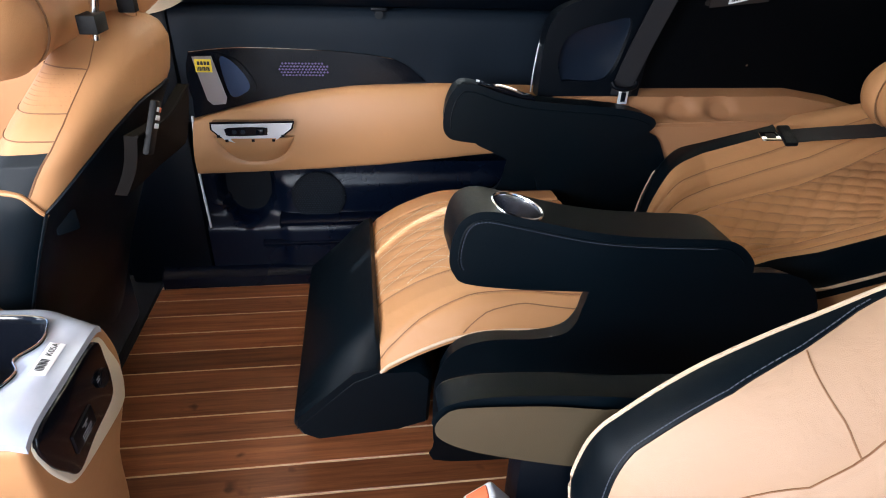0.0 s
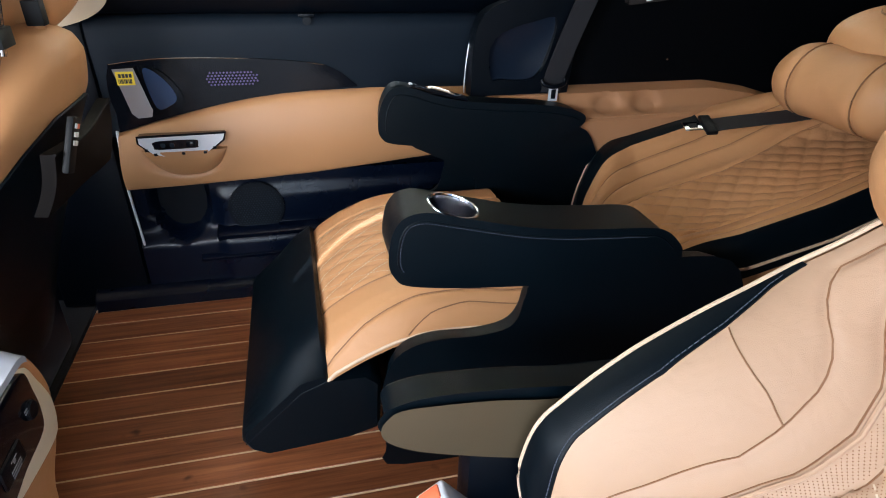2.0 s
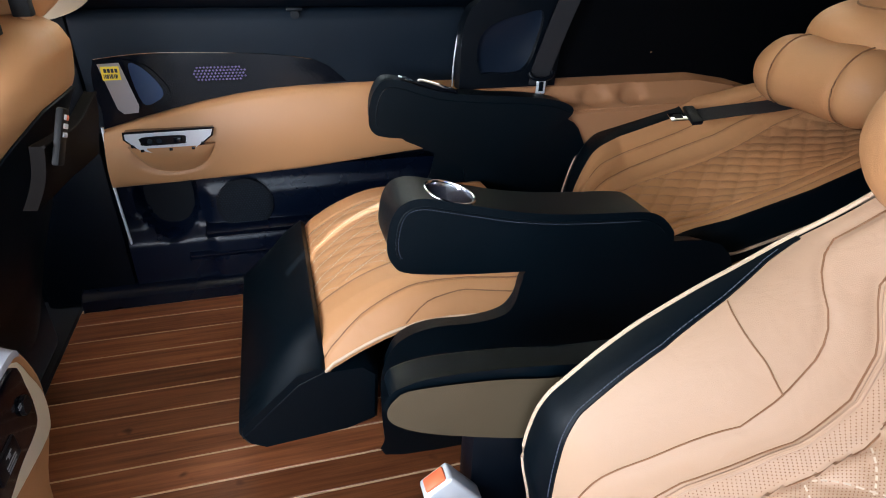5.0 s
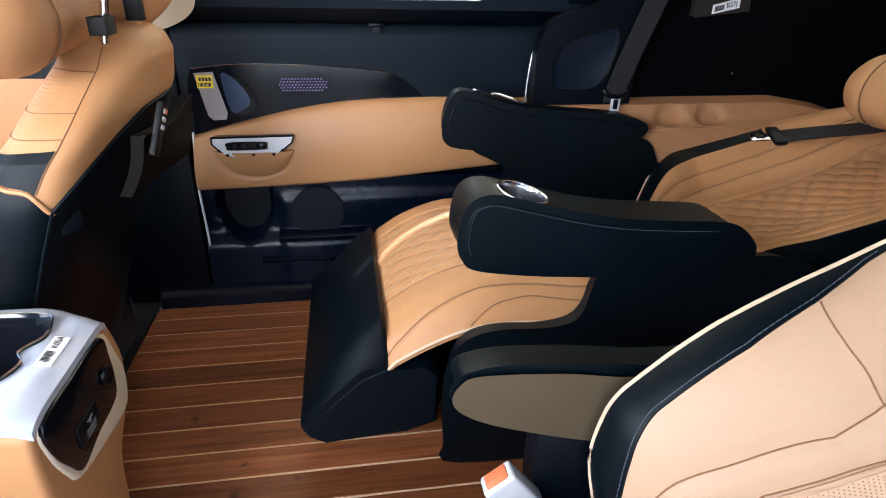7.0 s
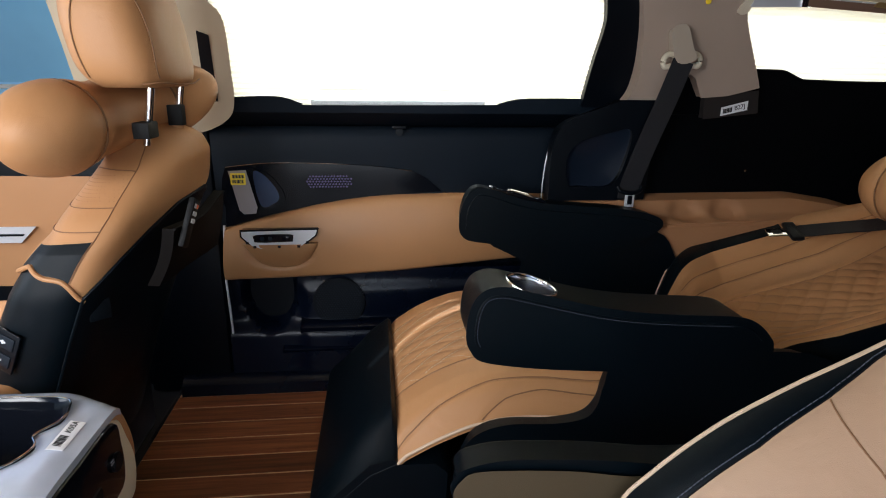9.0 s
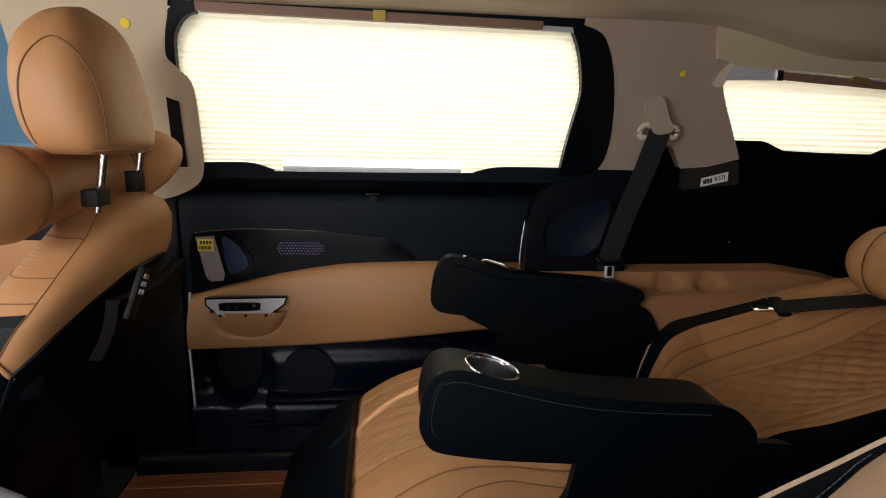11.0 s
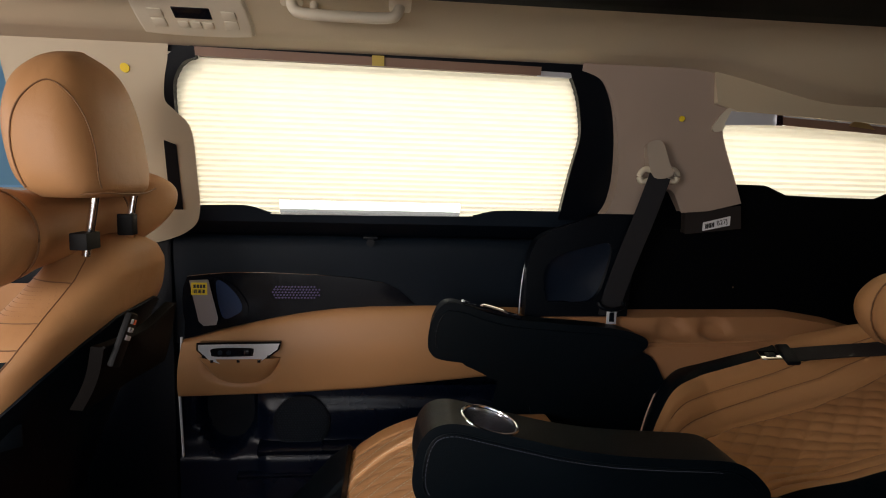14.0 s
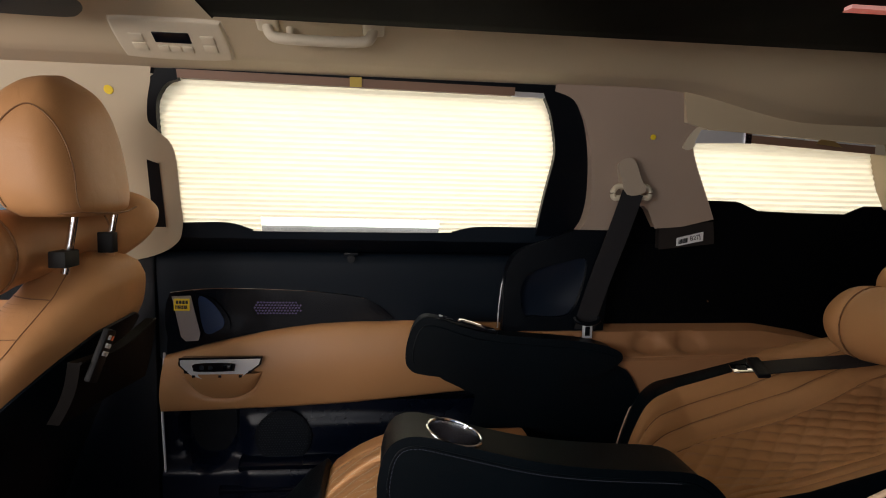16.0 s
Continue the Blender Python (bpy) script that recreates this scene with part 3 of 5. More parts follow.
CP_LEFT = smooth_line([(0.560, 1.225), (0.595, 1.214), (0.620, 1.194), (0.648, 1.143), (0.668, 1.076), (0.680, 1.007), (0.684, 0.949), (0.677, 0.905), (0.660, 0.874)], 4)
CP_RIGHT = smooth_line([(1.022, 0.917), (1.009, 0.943), (0.978, 1.001), (0.952, 1.05), (0.934, 1.091), (0.930, 1.125), (0.943, 1.152), (0.95, 1.26)], 4)
CP_FOOT = [(0.740, 0.872), (0.762, 0.930), (0.775, 0.948), (0.826, 0.950), (0.841, 0.939), (0.868, 0.890), (0.94, 0.896)]
part("pillar_trim", prism([(p.x, p.y) for p in CP_LEFT] + CP_FOOT + [(p.x, p.y) for p in CP_RIGHT] + [(0.56, 1.26)], 0.0, 0.06, bevel=0.008, seg=3, tilt=pillar_lean), PILLAR, cp)
part("pillar_dot", disc((0.822, 1.414, 1.122), 0.007, 0.003, (0, -1, -0.25), 16), YELLOW, cp, "yellow dot sticker")
part("clip_tab", prism([(p[0], p[1]) for p in smooth_line([(0.905, 1.100), (0.925, 1.098), (0.938, 1.125), (0.955, 1.150), (0.945, 1.156), (0.922, 1.135)], 3, True)], -0.012, 0.004, bevel=0.003, tilt=pillar_lean), PLASTIC_BEIGE, cp, "beige lifted clip tab")

# rear quarter
qt = thing("wall_quarter", (1.1, 1.5, 0.0), kind="structure", label="black rear quarter panel", category="wall")
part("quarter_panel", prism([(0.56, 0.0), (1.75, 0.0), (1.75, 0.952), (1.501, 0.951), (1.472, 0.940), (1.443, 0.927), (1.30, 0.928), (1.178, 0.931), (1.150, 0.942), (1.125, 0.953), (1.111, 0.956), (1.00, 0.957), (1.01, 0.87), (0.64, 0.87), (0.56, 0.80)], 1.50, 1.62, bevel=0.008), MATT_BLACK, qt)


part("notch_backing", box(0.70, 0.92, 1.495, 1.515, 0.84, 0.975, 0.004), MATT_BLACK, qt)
SHELL_OUT = smooth_line([(0.466, 0.60), (0.467, 0.66), (0.468, 0.730), (0.480, 0.785), (0.510, 0.820), (0.585, 0.848), (0.650, 0.872)], 5)
part("jamb_shell", prism([(p.x, p.y) for p in SHELL_OUT] + [(0.745, 0.872), (0.725, 0.60)], 1.462, 1.54, bevel=0.014, seg=4), BLACK_PLASTIC, qt)
INSET = smooth_line([(0.545, 0.648), (0.514, 0.652), (0.503, 0.714), (0.521, 0.756), (0.557, 0.776), (0.615, 0.792), (0.680, 0.798), (0.665, 0.70), (0.640, 0.655), (0.600, 0.645)], 5, True)
cut_away(bpy.data.objects["jamb_shell"], prism([(p.x, p.y) for p in INSET], 1.40, 1.490))
part("jamb_inset", sheet(lambda u, v: Vector((0.49 + 0.20 * u, 1.474 + 0.014 * math.sin(math.pi * u) * math.sin(math.pi * min(1.0, v * 1.15)), 0.63 + 0.18 * v)), 20, 20, 0.01, (0, 1, 0)), material("navy_black_plastic", (0.006, 0.011, 0.022), 0.3), qt)
part("bright_seal", tube(smooth_line([(0.459, 1.53, 0.60), (0.461, 1.53, 0.66), (0.468, 1.53, 0.725), (0.478, 1.53, 0.755)], 4), 0.002), SATIN, qt)
part("tag_holder", prism([(0.884, 0.833), (1.036, 0.850), (1.030, 0.905), (0.882, 0.888)], 1.47, 1.50, bevel=0.003), material("brown_black_foam", (0.010, 0.006, 0.005), 0.8), qt)
tag = part("paper_tag", prism([(0.930, 0.840), (1.003, 0.856), (1.003, 0.880), (0.930, 0.862)], 1.464, 1.469), WHITE, qt, "white paper tag with barcode")


def words(text, size, m, mat, parent, name="lettering"):
    cu = bpy.data.curves.new(name, "FONT")
    cu.body, cu.size, cu.extrude = text, size, 0.0004
    cu.align_x, cu.align_y = "CENTER", "CENTER"
    tmp = bpy.data.objects.new("tmp", cu)
    me = bpy.data.meshes.new_from_object(tmp)
    bpy.data.objects.remove(tmp)
    bpy.data.curves.remove(cu)
    me.transform(m)
    me.transform(Matrix.Translation(-base_of(parent)))
    me.materials.clear()
    me.materials.append(mat)
    ob = new(name, me)
    ob.parent = parent
    return ob


words("B27J", 0.017, Matrix.Translation((0.980, 1.4632, 0.8635)) @ Matrix.Rotation(radians(-13), 4, "Y") @ Matrix.Rotation(radians(90), 4, "X"), INK, tag)
part("barcode", merge(*[box(0.934 + i * 0.0026, 0.9352 + i * 0.0026 + (i % 3) * 0.0005, 1.463, 1.4642, 0.8455 + i * 0.0006, 0.858 + i * 0.0006, 0) for i in range(10)]), INK, tag)
part("screw", disc((1.047, 1.498, 0.684), 0.003, 0.006, (0, 1, 0), 12), STEEL, qt)

# quarter window
qw = thing("window_2", (1.2, 1.45, 1.05), kind="structure", label="rear quarter window behind a cream pleated blind", category="window")
part("window_frame", prism([(0.88, 1.27), (1.72, 1.27), (1.72, 1.120), (1.44, 1.124), (0.955, 1.146), (0.90, 1.160)], 1.385, 1.50, bevel=0.004), HEADLINER, qw)
part("window_frame", prism([(1.452, 1.15), (1.72, 1.15), (1.72, 0.95), (1.556, 0.95), (1.520, 1.02), (1.480, 1.085)], 1.40, 1.50, bevel=0.008), HEADLINER, qw)
q2 = part("pane", box(0.95, 1.70, 1.53, 1.534, 0.90, 1.20, 0), GLASS, qw)
q2.visible_shadow = False
blind2 = thing("window_blind", (1.2, 1.47, 0.93), "cream pleated cloth blind over the rear quarter window", "blind")


def flat_pleats(u, v):
    k = v * 14
    z = 0.905 + 0.215 * v
    return Vector((0.925 + u * 0.70, 1.525 - 0.35 * (z - 0.92) + 0.004 * (1 - abs(2 * (k % 1) - 1)), z))


bm = bmesh.new()
g = [[bm.verts.new(flat_pleats(i / 8, j / 28)) for j in range(29)] for i in range(9)]
for i in range(8):
    for j in range(28):
        bm.faces.new((g[i][j], g[i + 1][j], g[i + 1][j + 1], g[i][j + 1]))
part("cloth", bm, BLIND, blind2, sharp=10)
part("head_rail", prism([(1.068, 1.117), (1.425, 1.099), (1.425, 1.112), (1.068, 1.131)], 1.395, 1.415, bevel=0.003), BROWN_RAIL, blind2, "brown aluminium head rail")
part("rail_lip", prism([(1.068, 1.131), (1.425, 1.113), (1.425, 1.119), (1.068, 1.137)], 1.398, 1.41, bevel=0.001), SATIN, blind2, "bare silver rail lip")
part("rail_sleeve", prism([(0.930, 1.112), (1.066, 1.116), (1.066, 1.138), (0.942, 1.140)], 1.398, 1.415, bevel=0.003), SATIN, blind2, "bare silver rail sleeve")
part("rail_end", prism([(1.060, 1.114), (1.072, 1.114), (1.072, 1.140), (1.060, 1.140)], 1.392, 1.416, bevel=0.002), CHROME, blind2)
part("rail_end", prism([(1.426, 1.098), (1.452, 1.097), (1.445, 1.118), (1.426, 1.120)], 1.394, 1.416, bevel=0.003), PLASTIC_BEIGE, blind2)
part("clip", prism([(1.255, 1.118), (1.315, 1.112), (1.300, 1.123), (1.262, 1.127)], 1.386, 1.396, bevel=0.002), material("brass_rail_clip", (0.45, 0.30, 0.12), 0.4, metal=0.6), blind2)

# tan side console beside the third row
sc = thing("side_console", (1.0, 1.45, 0.0), kind="structure", label="tan side trim with two cup hollows", category="side trim")


def console_face(u, v):
    # v: 0 at the wall, running over the top and down the face
    x = 0.50 + 1.05 * u
    zt = lerp_at([(0.5, 0.618), (1.18, 0.622), (1.32, 0.60), (1.45, 0.565), (1.6, 0.54)], x)
    pts = [(0, 1.50, zt), (0.30, 1.455, zt - 0.012), (0.42, 1.43, zt - 0.05), (0.50, 1.405, zt - 0.062), (0.60, 1.395, zt - 0.075), (1, 1.40, 0.25)]
    y = lerp_at([(p[0], p[1]) for p in pts], v)
    z = lerp_at([(p[0], p[2]) for p in pts], v)
    for cx in (0.85, 0.97):
        d = math.hypot((x - cx) / 0.05, (v - 0.40) / 0.12)
        k = 1 - step(0.6, 1.0, d)
        z -= 0.008 * k
        y += 0.012 * k
    return Vector((x, y, z))


part("side_trim", sheet(console_face, 84, 40, 0.03, (0, 1, 0)), SIDE_TAN, sc)
part("edge_trim", tube([(0.74, 1.399, 0.553), (1.10, 1.399, 0.560)], 0.0025), SIDE_TAN, sc)

# roof


def cove(u, v):
    x = -1.9 + 3.65 * u
    drop = 0.085 * step(0.80, 1.25, x)
    y = lerp_at([(0, 1.445), (0.06, 1.43), (0.2, 1.38), (0.38, 1.30), (0.6, 1.20), (0.8, 1.10), (1, 0.98)], v)
    z = lerp_at([(0, 1.243), (0.06, 1.238), (0.2, 1.240), (0.38, 1.246), (0.6, 1.298), (0.8, 1.335), (1, 1.36)], v) - drop * (1 - 0.7 * v)
    return Vector((x, y, z))


roof = thing("ceiling", (0, 0.7, 1.3), kind="structure", label="beige cloth headliner", category="ceiling")
part("headliner_side", sheet(cove, 60, 24, 0.05, (0, 0.4, 1)), HEADLINER, roof)
part("headliner_middle", box(-1.9, 1.75, -0.25, 1.0, 1.358, 1.42, 0), HEADLINER, roof)
part("headliner_near", box(-1.9, 1.75, -0.32, -0.10, 1.26, 1.36, 0.02), HEADLINER, roof)

# near side, front and rear closing walls
wn2 = thing("wall_near", (0, -0.3, 0), kind="structure", label="near body side with its sliding door open", category="wall")
part("front_pillar", box(-0.75, -0.55, -0.36, -0.26, 0, 1.30, 0.01), PLASTIC_BEIGE, wn2)
part("front_door_panel", box(-2.0, -0.75, -0.36, -0.26, 0, 0.80, 0.01), BLACK_PLASTIC, wn2)
part("rear_panel", box(0.85, 1.80, -0.36, -0.26, 0, 1.30, 0.01), BLACK_PLASTIC, wn2)
wr = thing("wall_rear", (1.8, 0.7, 0), kind="structure", label="dark rear of the cabin", category="wall")
part("tailgate", box(1.76, 1.84, -0.36, 1.76, 0, 1.36, 0.01), BLACK_PLASTIC, wr)

# front passenger door with its clear window
fd = thing("door_2", (-1.1, 1.6, 0), kind="structure", label="front passenger door with tan panel and clear window", category="door")
part("door_panel", prism([(-2.0, 0.0), (-0.70, 0.0), (-0.70, 0.70), (-0.86, 0.73), (-1.2, 0.72), (-2.0, 0.70)], 1.64, 1.74, bevel=0.005), BLACK_PLASTIC, fd)
part("tan_insert", prism([(-1.8, 0.35), (-0.75, 0.35), (-0.75, 0.645), (-1.8, 0.655)], 1.62, 1.65, bevel=0.01), TAN_TRIM, fd, "tan leather insert")
part("handle_strip", prism([(-1.5, 0.475), (-1.00, 0.475), (-0.96, 0.515), (-1.5, 0.515)], 1.605, 1.625, bevel=0.003), SATIN, fd, "silver trim strip")
part("handle_line", prism([(-1.5, 0.492), (-0.99, 0.492), (-0.985, 0.498), (-1.5, 0.498)], 1.602, 1.606), GLOSS, fd)

# ---- far captain's seat ----


def quilt(a, b, size_a, size_b):
    """Diamond quilting: 0 in the stitch lines, 1 in the middle of a pad."""
    p, q = a / size_a + b / size_b, a / size_a - b / size_b
    return (abs(math.sin(math.pi * p)) * abs(math.sin(math.pi * q))) ** 0.5


def groove(d, w):
    return math.exp(-(d / w) ** 2)


far = thing("captain_seat", (0.6, 1.14, 0.0), "reclined tan and black leather captain's seat with raised leg rest", "seat", "captain seats")
Y0, Y1 = 0.852, 1.43


CUSHION_EDGE = [(p.x, p.y) for p in smooth_line([(0.0, 0.245, 0), (0.027, 0.257, 0), (0.10, 0.296, 0), (0.174, 0.324, 0), (0.25, 0.333, 0), (0.39, 0.327, 0), (0.7, 0.33, 0)], 8)]


def cushion_edge_z(x):
    return lerp_at(CUSHION_EDGE, x)


CS1 = [(0.02, 0.018), (0.06, 0.028), (0.10, 0.040), (0.20, 0.056), (0.32, 0.058), (0.40, 0.048), (0.7, 0.040)]
CS2 = [(0.16, -0.01), (0.175, 0.001), (0.20, 0.014), (0.23, 0.024), (0.30, 0.032), (0.40, 0.024), (0.7, 0.02)]


def cushion(u, v):
    x = 0.022 + 0.47 * v
    y = Y0 + (Y1 - Y0) * u
    e = min(u, 1 - u) * (Y1 - Y0)
    crown = lerp_at([(0, 0.0), (0.03, 0.028), (0.08, 0.045), (0.16, 0.050), (0.30, 0.052)], e)
    z = cushion_edge_z(x) + crown + 0.016 * step(-0.06, 0.12, x) * step(0.0, 0.05, e)
    xf = x - 0.022
    z -= 0.008 * (1 - step(0.0, 0.02, xf)) ** 2
    c = abs(y - 1.14)
    if c < 0.150 and x < 0.5:
        z += 0.0035 * quilt(y - 1.14, x, 0.043, 0.105) - 0.002
    z -= 0.005 * groove(c - 0.152, 0.005)
    # sweeping seams of the bolsters
    z -= 0.006 * groove(e - lerp_at(CS1, x), 0.005)
    z -= 0.004 * groove(e - lerp_at(CS2, x), 0.004) * step(0.16, 0.19, x)
    return Vector((x, y, z))


seat_cushion = part("seat_cushion", sheet(cushion, 170, 120, 0.014), TAN, far, "tan quilted leather seat cushion")
part("piping", tube([cushion(0.0, k / 30) + Vector((0.0, -0.002, -0.002)) for k in range(31)], 0.003), PIPING, seat_cushion)
part("piping", tube([cushion(1.0, k / 30) for k in range(31)], 0.0035), PIPING, seat_cushion)
SEAMS = []
for c0 in (-0.152, 0.152):
    SEAMS.append(tube([cushion((1.14 + c0 - Y0) / (Y1 - Y0), k / 30) + Vector((0, 0, 0.0005)) for k in range(31)], 0.0014, 6))
for tab, k0 in ((CS1, 0), (CS2, 10)):
    for sgn in (0, 1):
        SEAMS.append(tube([cushion(abs(sgn - lerp_at(tab, 0.022 + 0.47 * k / 30) / (Y1 - Y0)), k / 30) + Vector((0, 0, 0.0005)) for k in range(k0, 31)], 0.0013, 6))
for q in SEAMS:
    part("seam", q, SEAM, seat_cushion)


def stitches(surf, ucoord, vcoord, half, vmax, sa, sb, r=0.0013):
    """Dashed pale thread along the diamond lines of a quilted field, laid on the surface."""
    out = bmesh.new()
    for fam in (1, -1):
        for k in range(-40, 80):
            prev = None
            t = 0
            while t < vmax:
                a = fam * (k - t / sb) * sa
                if abs(a) < half:
                    p = surf(ucoord(a), vcoord(t)) + Vector((0, 0, 0.0008))
                    q = surf(ucoord(a - fam * 0.0038 / sb * sa), vcoord(t + 0.0038)) + Vector((0, 0, 0.0008))
                    d = (q - p)
                    s = d.cross(Vector((0, 0, 1)))
                    if s.length > 1e-7:
                        s = s.normalized() * r
                        vs = [out.verts.new(w) for w in (p + s, p - s, q - s, q + s)]
                        out.faces.new(vs)
                t += 0.0062
    return out


part("stitching", stitches(cushion, lambda a: (1.14 + a - Y0) / (Y1 - Y0), lambda t: t / 0.47, 0.149, 0.45, 0.043, 0.105, 0.0011), STITCH, seat_cushion)["kind"] = "stuff"

LEG = [(0.024, 0.265), (0.022, 0.312), (0.013, 0.320), (-0.03, 0.285), (-0.15, 0.135), (-0.153, 0.115), (-0.14, 0.088), (-0.11, 0.070), (0.06, 0.082), (0.12, 0.10), (0.125, 0.22), (0.10, 0.262)]


def leg_low(x, y, z):
    # the near and far corners of the upper edge are rounded off
    e = min(y - 0.850, 1.432 - y)
    k = 1 - step(0.0, 0.075, e)
    return (x, y, z - 0.062 * k * step(0.22, 0.33, z))


def leg_block():
    bm = bmesh.new()
    rings = []
    ys = [0.850, 0.853, 0.858, 0.868, 0.885, 0.905, 0.93] + [0.95 + 0.40 * i / 8 for i in range(9)] + [1.375, 1.395, 1.412, 1.424, 1.430, 1.432]
    for y in ys:
        e = min(y - 0.850, 1.432 - y)
        shrink = 0.008 * (1 - step(0, 0.012, e))
        cx, cz = -0.02, 0.19
        rings.append([bm.verts.new(leg_low(cx + (x - cx) * (1 - shrink * 8), y, cz + (z - cz) * (1 - shrink * 8))) for x, z in LEG])
    for a, b in zip(rings, rings[1:]):
        for k in range(len(LEG)):
            bm.faces.new((a[k], a[(k + 1) % len(LEG)], b[(k + 1) % len(LEG)], b[k]))
    bm.faces.new(rings[0])
    bm.faces.new(rings[-1][::-1])
    return bm


leg = part("leg_rest", leg_block(), BLACK, far, "black leather leg rest face", sharp=50)
part("seam", tube([leg_low(x, 0.8495, z) for x, z in ((0.018, 0.27), (-0.03, 0.222), (-0.09, 0.165), (-0.145, 0.112))], 0.0012, 6), BLACK, leg)

# seat side and base
SHELL = smooth_line([(0.135, 0.10), (0.130, 0.22), (0.138, 0.28), (0.165, 0.322), (0.22, 0.338), (0.30, 0.335), (0.36, 0.345), (0.385, 0.375), (0.395, 0.42), (0.42, 0.45), (0.60, 0.46), (0.80, 0.44), (0.86, 0.30), (0.86, 0.06), (0.50, 0.045), (0.16, 0.05)], 4, True)
part("side_shield", prism([(p[0], p[1]) for p in SHELL], 0.800, 0.850, bevel=0.012, seg=4), BLACK, far)
part("side_shield", prism([(p[0], p[1]) for p in SHELL], 1.435, 1.48, bevel=0.012, seg=4), BLACK, far)
part("seat_base", box(0.15, 0.95, 0.835, 1.44, 0.0, 0.20, 0.02, 3), BLACK_PLASTIC, far)


def armrest_profile(kind):
    if kind == "near":
        p = [(0.149, 0.497), (0.141, 0.518), (0.142, 0.548), (0.150, 0.580), (0.167, 0.599), (0.197, 0.604), (0.244, 0.593), (0.294, 0.580), (0.364, 0.563), (0.440, 0.551), (0.522, 0.544), (0.609, 0.538), (0.645, 0.526), (0.672, 0.502), (0.682, 0.484), (0.668, 0.470), (0.543, 0.445), (0.327, 0.458), (0.226, 0.469), (0.166, 0.481)]
    else:
        p = [(0.207, 0.564), (0.211, 0.605), (0.226, 0.640), (0.25, 0.656), (0.293, 0.649), (0.337, 0.633), (0.411, 0.616), (0.516, 0.606), (0.608, 0.599), (0.672, 0.591), (0.715, 0.581), (0.742, 0.567), (0.735, 0.550), (0.690, 0.522), (0.640, 0.511), (0.528, 0.508), (0.374, 0.516), (0.300, 0.522), (0.235, 0.531), (0.214, 0.543)]
    return [(q[0], q[1]) for q in smooth_line(p, 4, True)]


a1 = part("armrest", prism(armrest_profile("near"), 0.797, 0.912, bevel=0.008, seg=4), BLACK, far, "raised black leather armrest with cup holder")


def inset(prof, d):
    """A closed outline moved inwards by d."""
    n = len(prof)
    out = []
    for i in range(n):
        t = Vector(prof[(i + 1) % n]) - Vector(prof[i - 1])
        t.normalize()
        out.append((prof[i][0] + t.y * d, prof[i][1] - t.x * d))
    return out


def armrest_stitches(prof, y, d, keep):
    """Short threads beside the edge seam."""
    n = len(prof)
    q = inset(prof, d)
    i0 = min(range(n), key=lambda i: (prof[i][0] - keep[0][0]) ** 2 + (prof[i][1] - keep[0][1]) ** 2)
    i1 = min(range(n), key=lambda i: (prof[i][0] - keep[1][0]) ** 2 + (prof[i][1] - keep[1][1]) ** 2)
    out = []
    for k in range((i1 - i0) % n):
        a, b = Vector(q[(i0 + k) % n]), Vector(q[(i0 + k + 1) % n])
        m = max(1, round((b - a).length / 0.0055))
        for i in range(m):
            u, w = a.lerp(b, i / m), a.lerp(b, (i + 0.6) / m)
            out.append(tube([(u.x, y, u.y), (w.x, y, w.y)], 0.0006, 4))
    return merge(*out)


def edge_seam(prof, y, d, keep, place=lambda x, y, z: (x, y, z)):
    """Piping along the upper and front edge of an armrest's side face."""
    n = len(prof)
    q = inset(prof, d)
    i0 = min(range(n), key=lambda i: (prof[i][0] - keep[0][0]) ** 2 + (prof[i][1] - keep[0][1]) ** 2)
    i1 = min(range(n), key=lambda i: (prof[i][0] - keep[1][0]) ** 2 + (prof[i][1] - keep[1][1]) ** 2)
    return tube([place(q[(i0 + k) % n][0], y, q[(i0 + k) % n][1]) for k in range((i1 - i0) % n + 1)], 0.0016, 6)


part("piping", edge_seam(armrest_profile("near"), 0.7965, 0.010, ((0.149, 0.497), (0.672, 0.502))), BLACK, a1)
part("stitching", armrest_stitches(armrest_profile("near"), 0.7962, 0.0135, ((0.149, 0.497), (0.609, 0.538))), STITCH_BLUE, a1)["kind"] = "stuff"
# cup holder: a polished cup sunk in the top


def cup(cx, cy, cz, r, depth, m):
    bm = bmesh.new()
    prof = [(r, 0.001), (r - 0.001, -0.003), (r - 0.0015, -0.006), (r - 0.003, -0.5 * depth), (r - 0.005, -0.92 * depth), (r - 0.007, -0.97 * depth), (r - 0.012, -depth), (0.5 * r, -depth), (0.001, -depth)]
    seg = 40
    rings = [[bm.verts.new((pr * math.cos(k * math.tau / seg), pr * math.sin(k * math.tau / seg), pz)) for k in range(seg)] for pr, pz in prof]
    for a, b in zip(rings, rings[1:]):
        for k in range(seg):
            bm.faces.new((a[k], a[(k + 1) % seg], b[(k + 1) % seg], b[k]))
    bm.transform(Matrix.Translation((cx, cy, cz)) @ m)
    return bm


tiltm = Matrix.Rotation(radians(14), 4, "Y") @ Matrix.Rotation(radians(3), 4, "X")
well_cut = disc((0, 0, 0), 0.0435, 0.10, (0, 0, 1), 40)
well_cut.transform(Matrix.Translation((0.255, 0.850, 0.588)) @ tiltm)
cut_away(a1, well_cut)
holder = part("cup_holder", cup(0.255, 0.850, 0.590, 0.0435, 0.060, tiltm), STEEL, a1, "dark polished metal cup holder")
part("rim", tube([Matrix.Translation((0.255, 0.850, 0.592)) @ tiltm @ Vector((0.044 * math.cos(k * math.tau / 40), 0.044 * math.sin(k * math.tau / 40), 0)) for k in range(40)], 0.0028, 8, closed=True), CHROME, holder, "bright chrome rim")

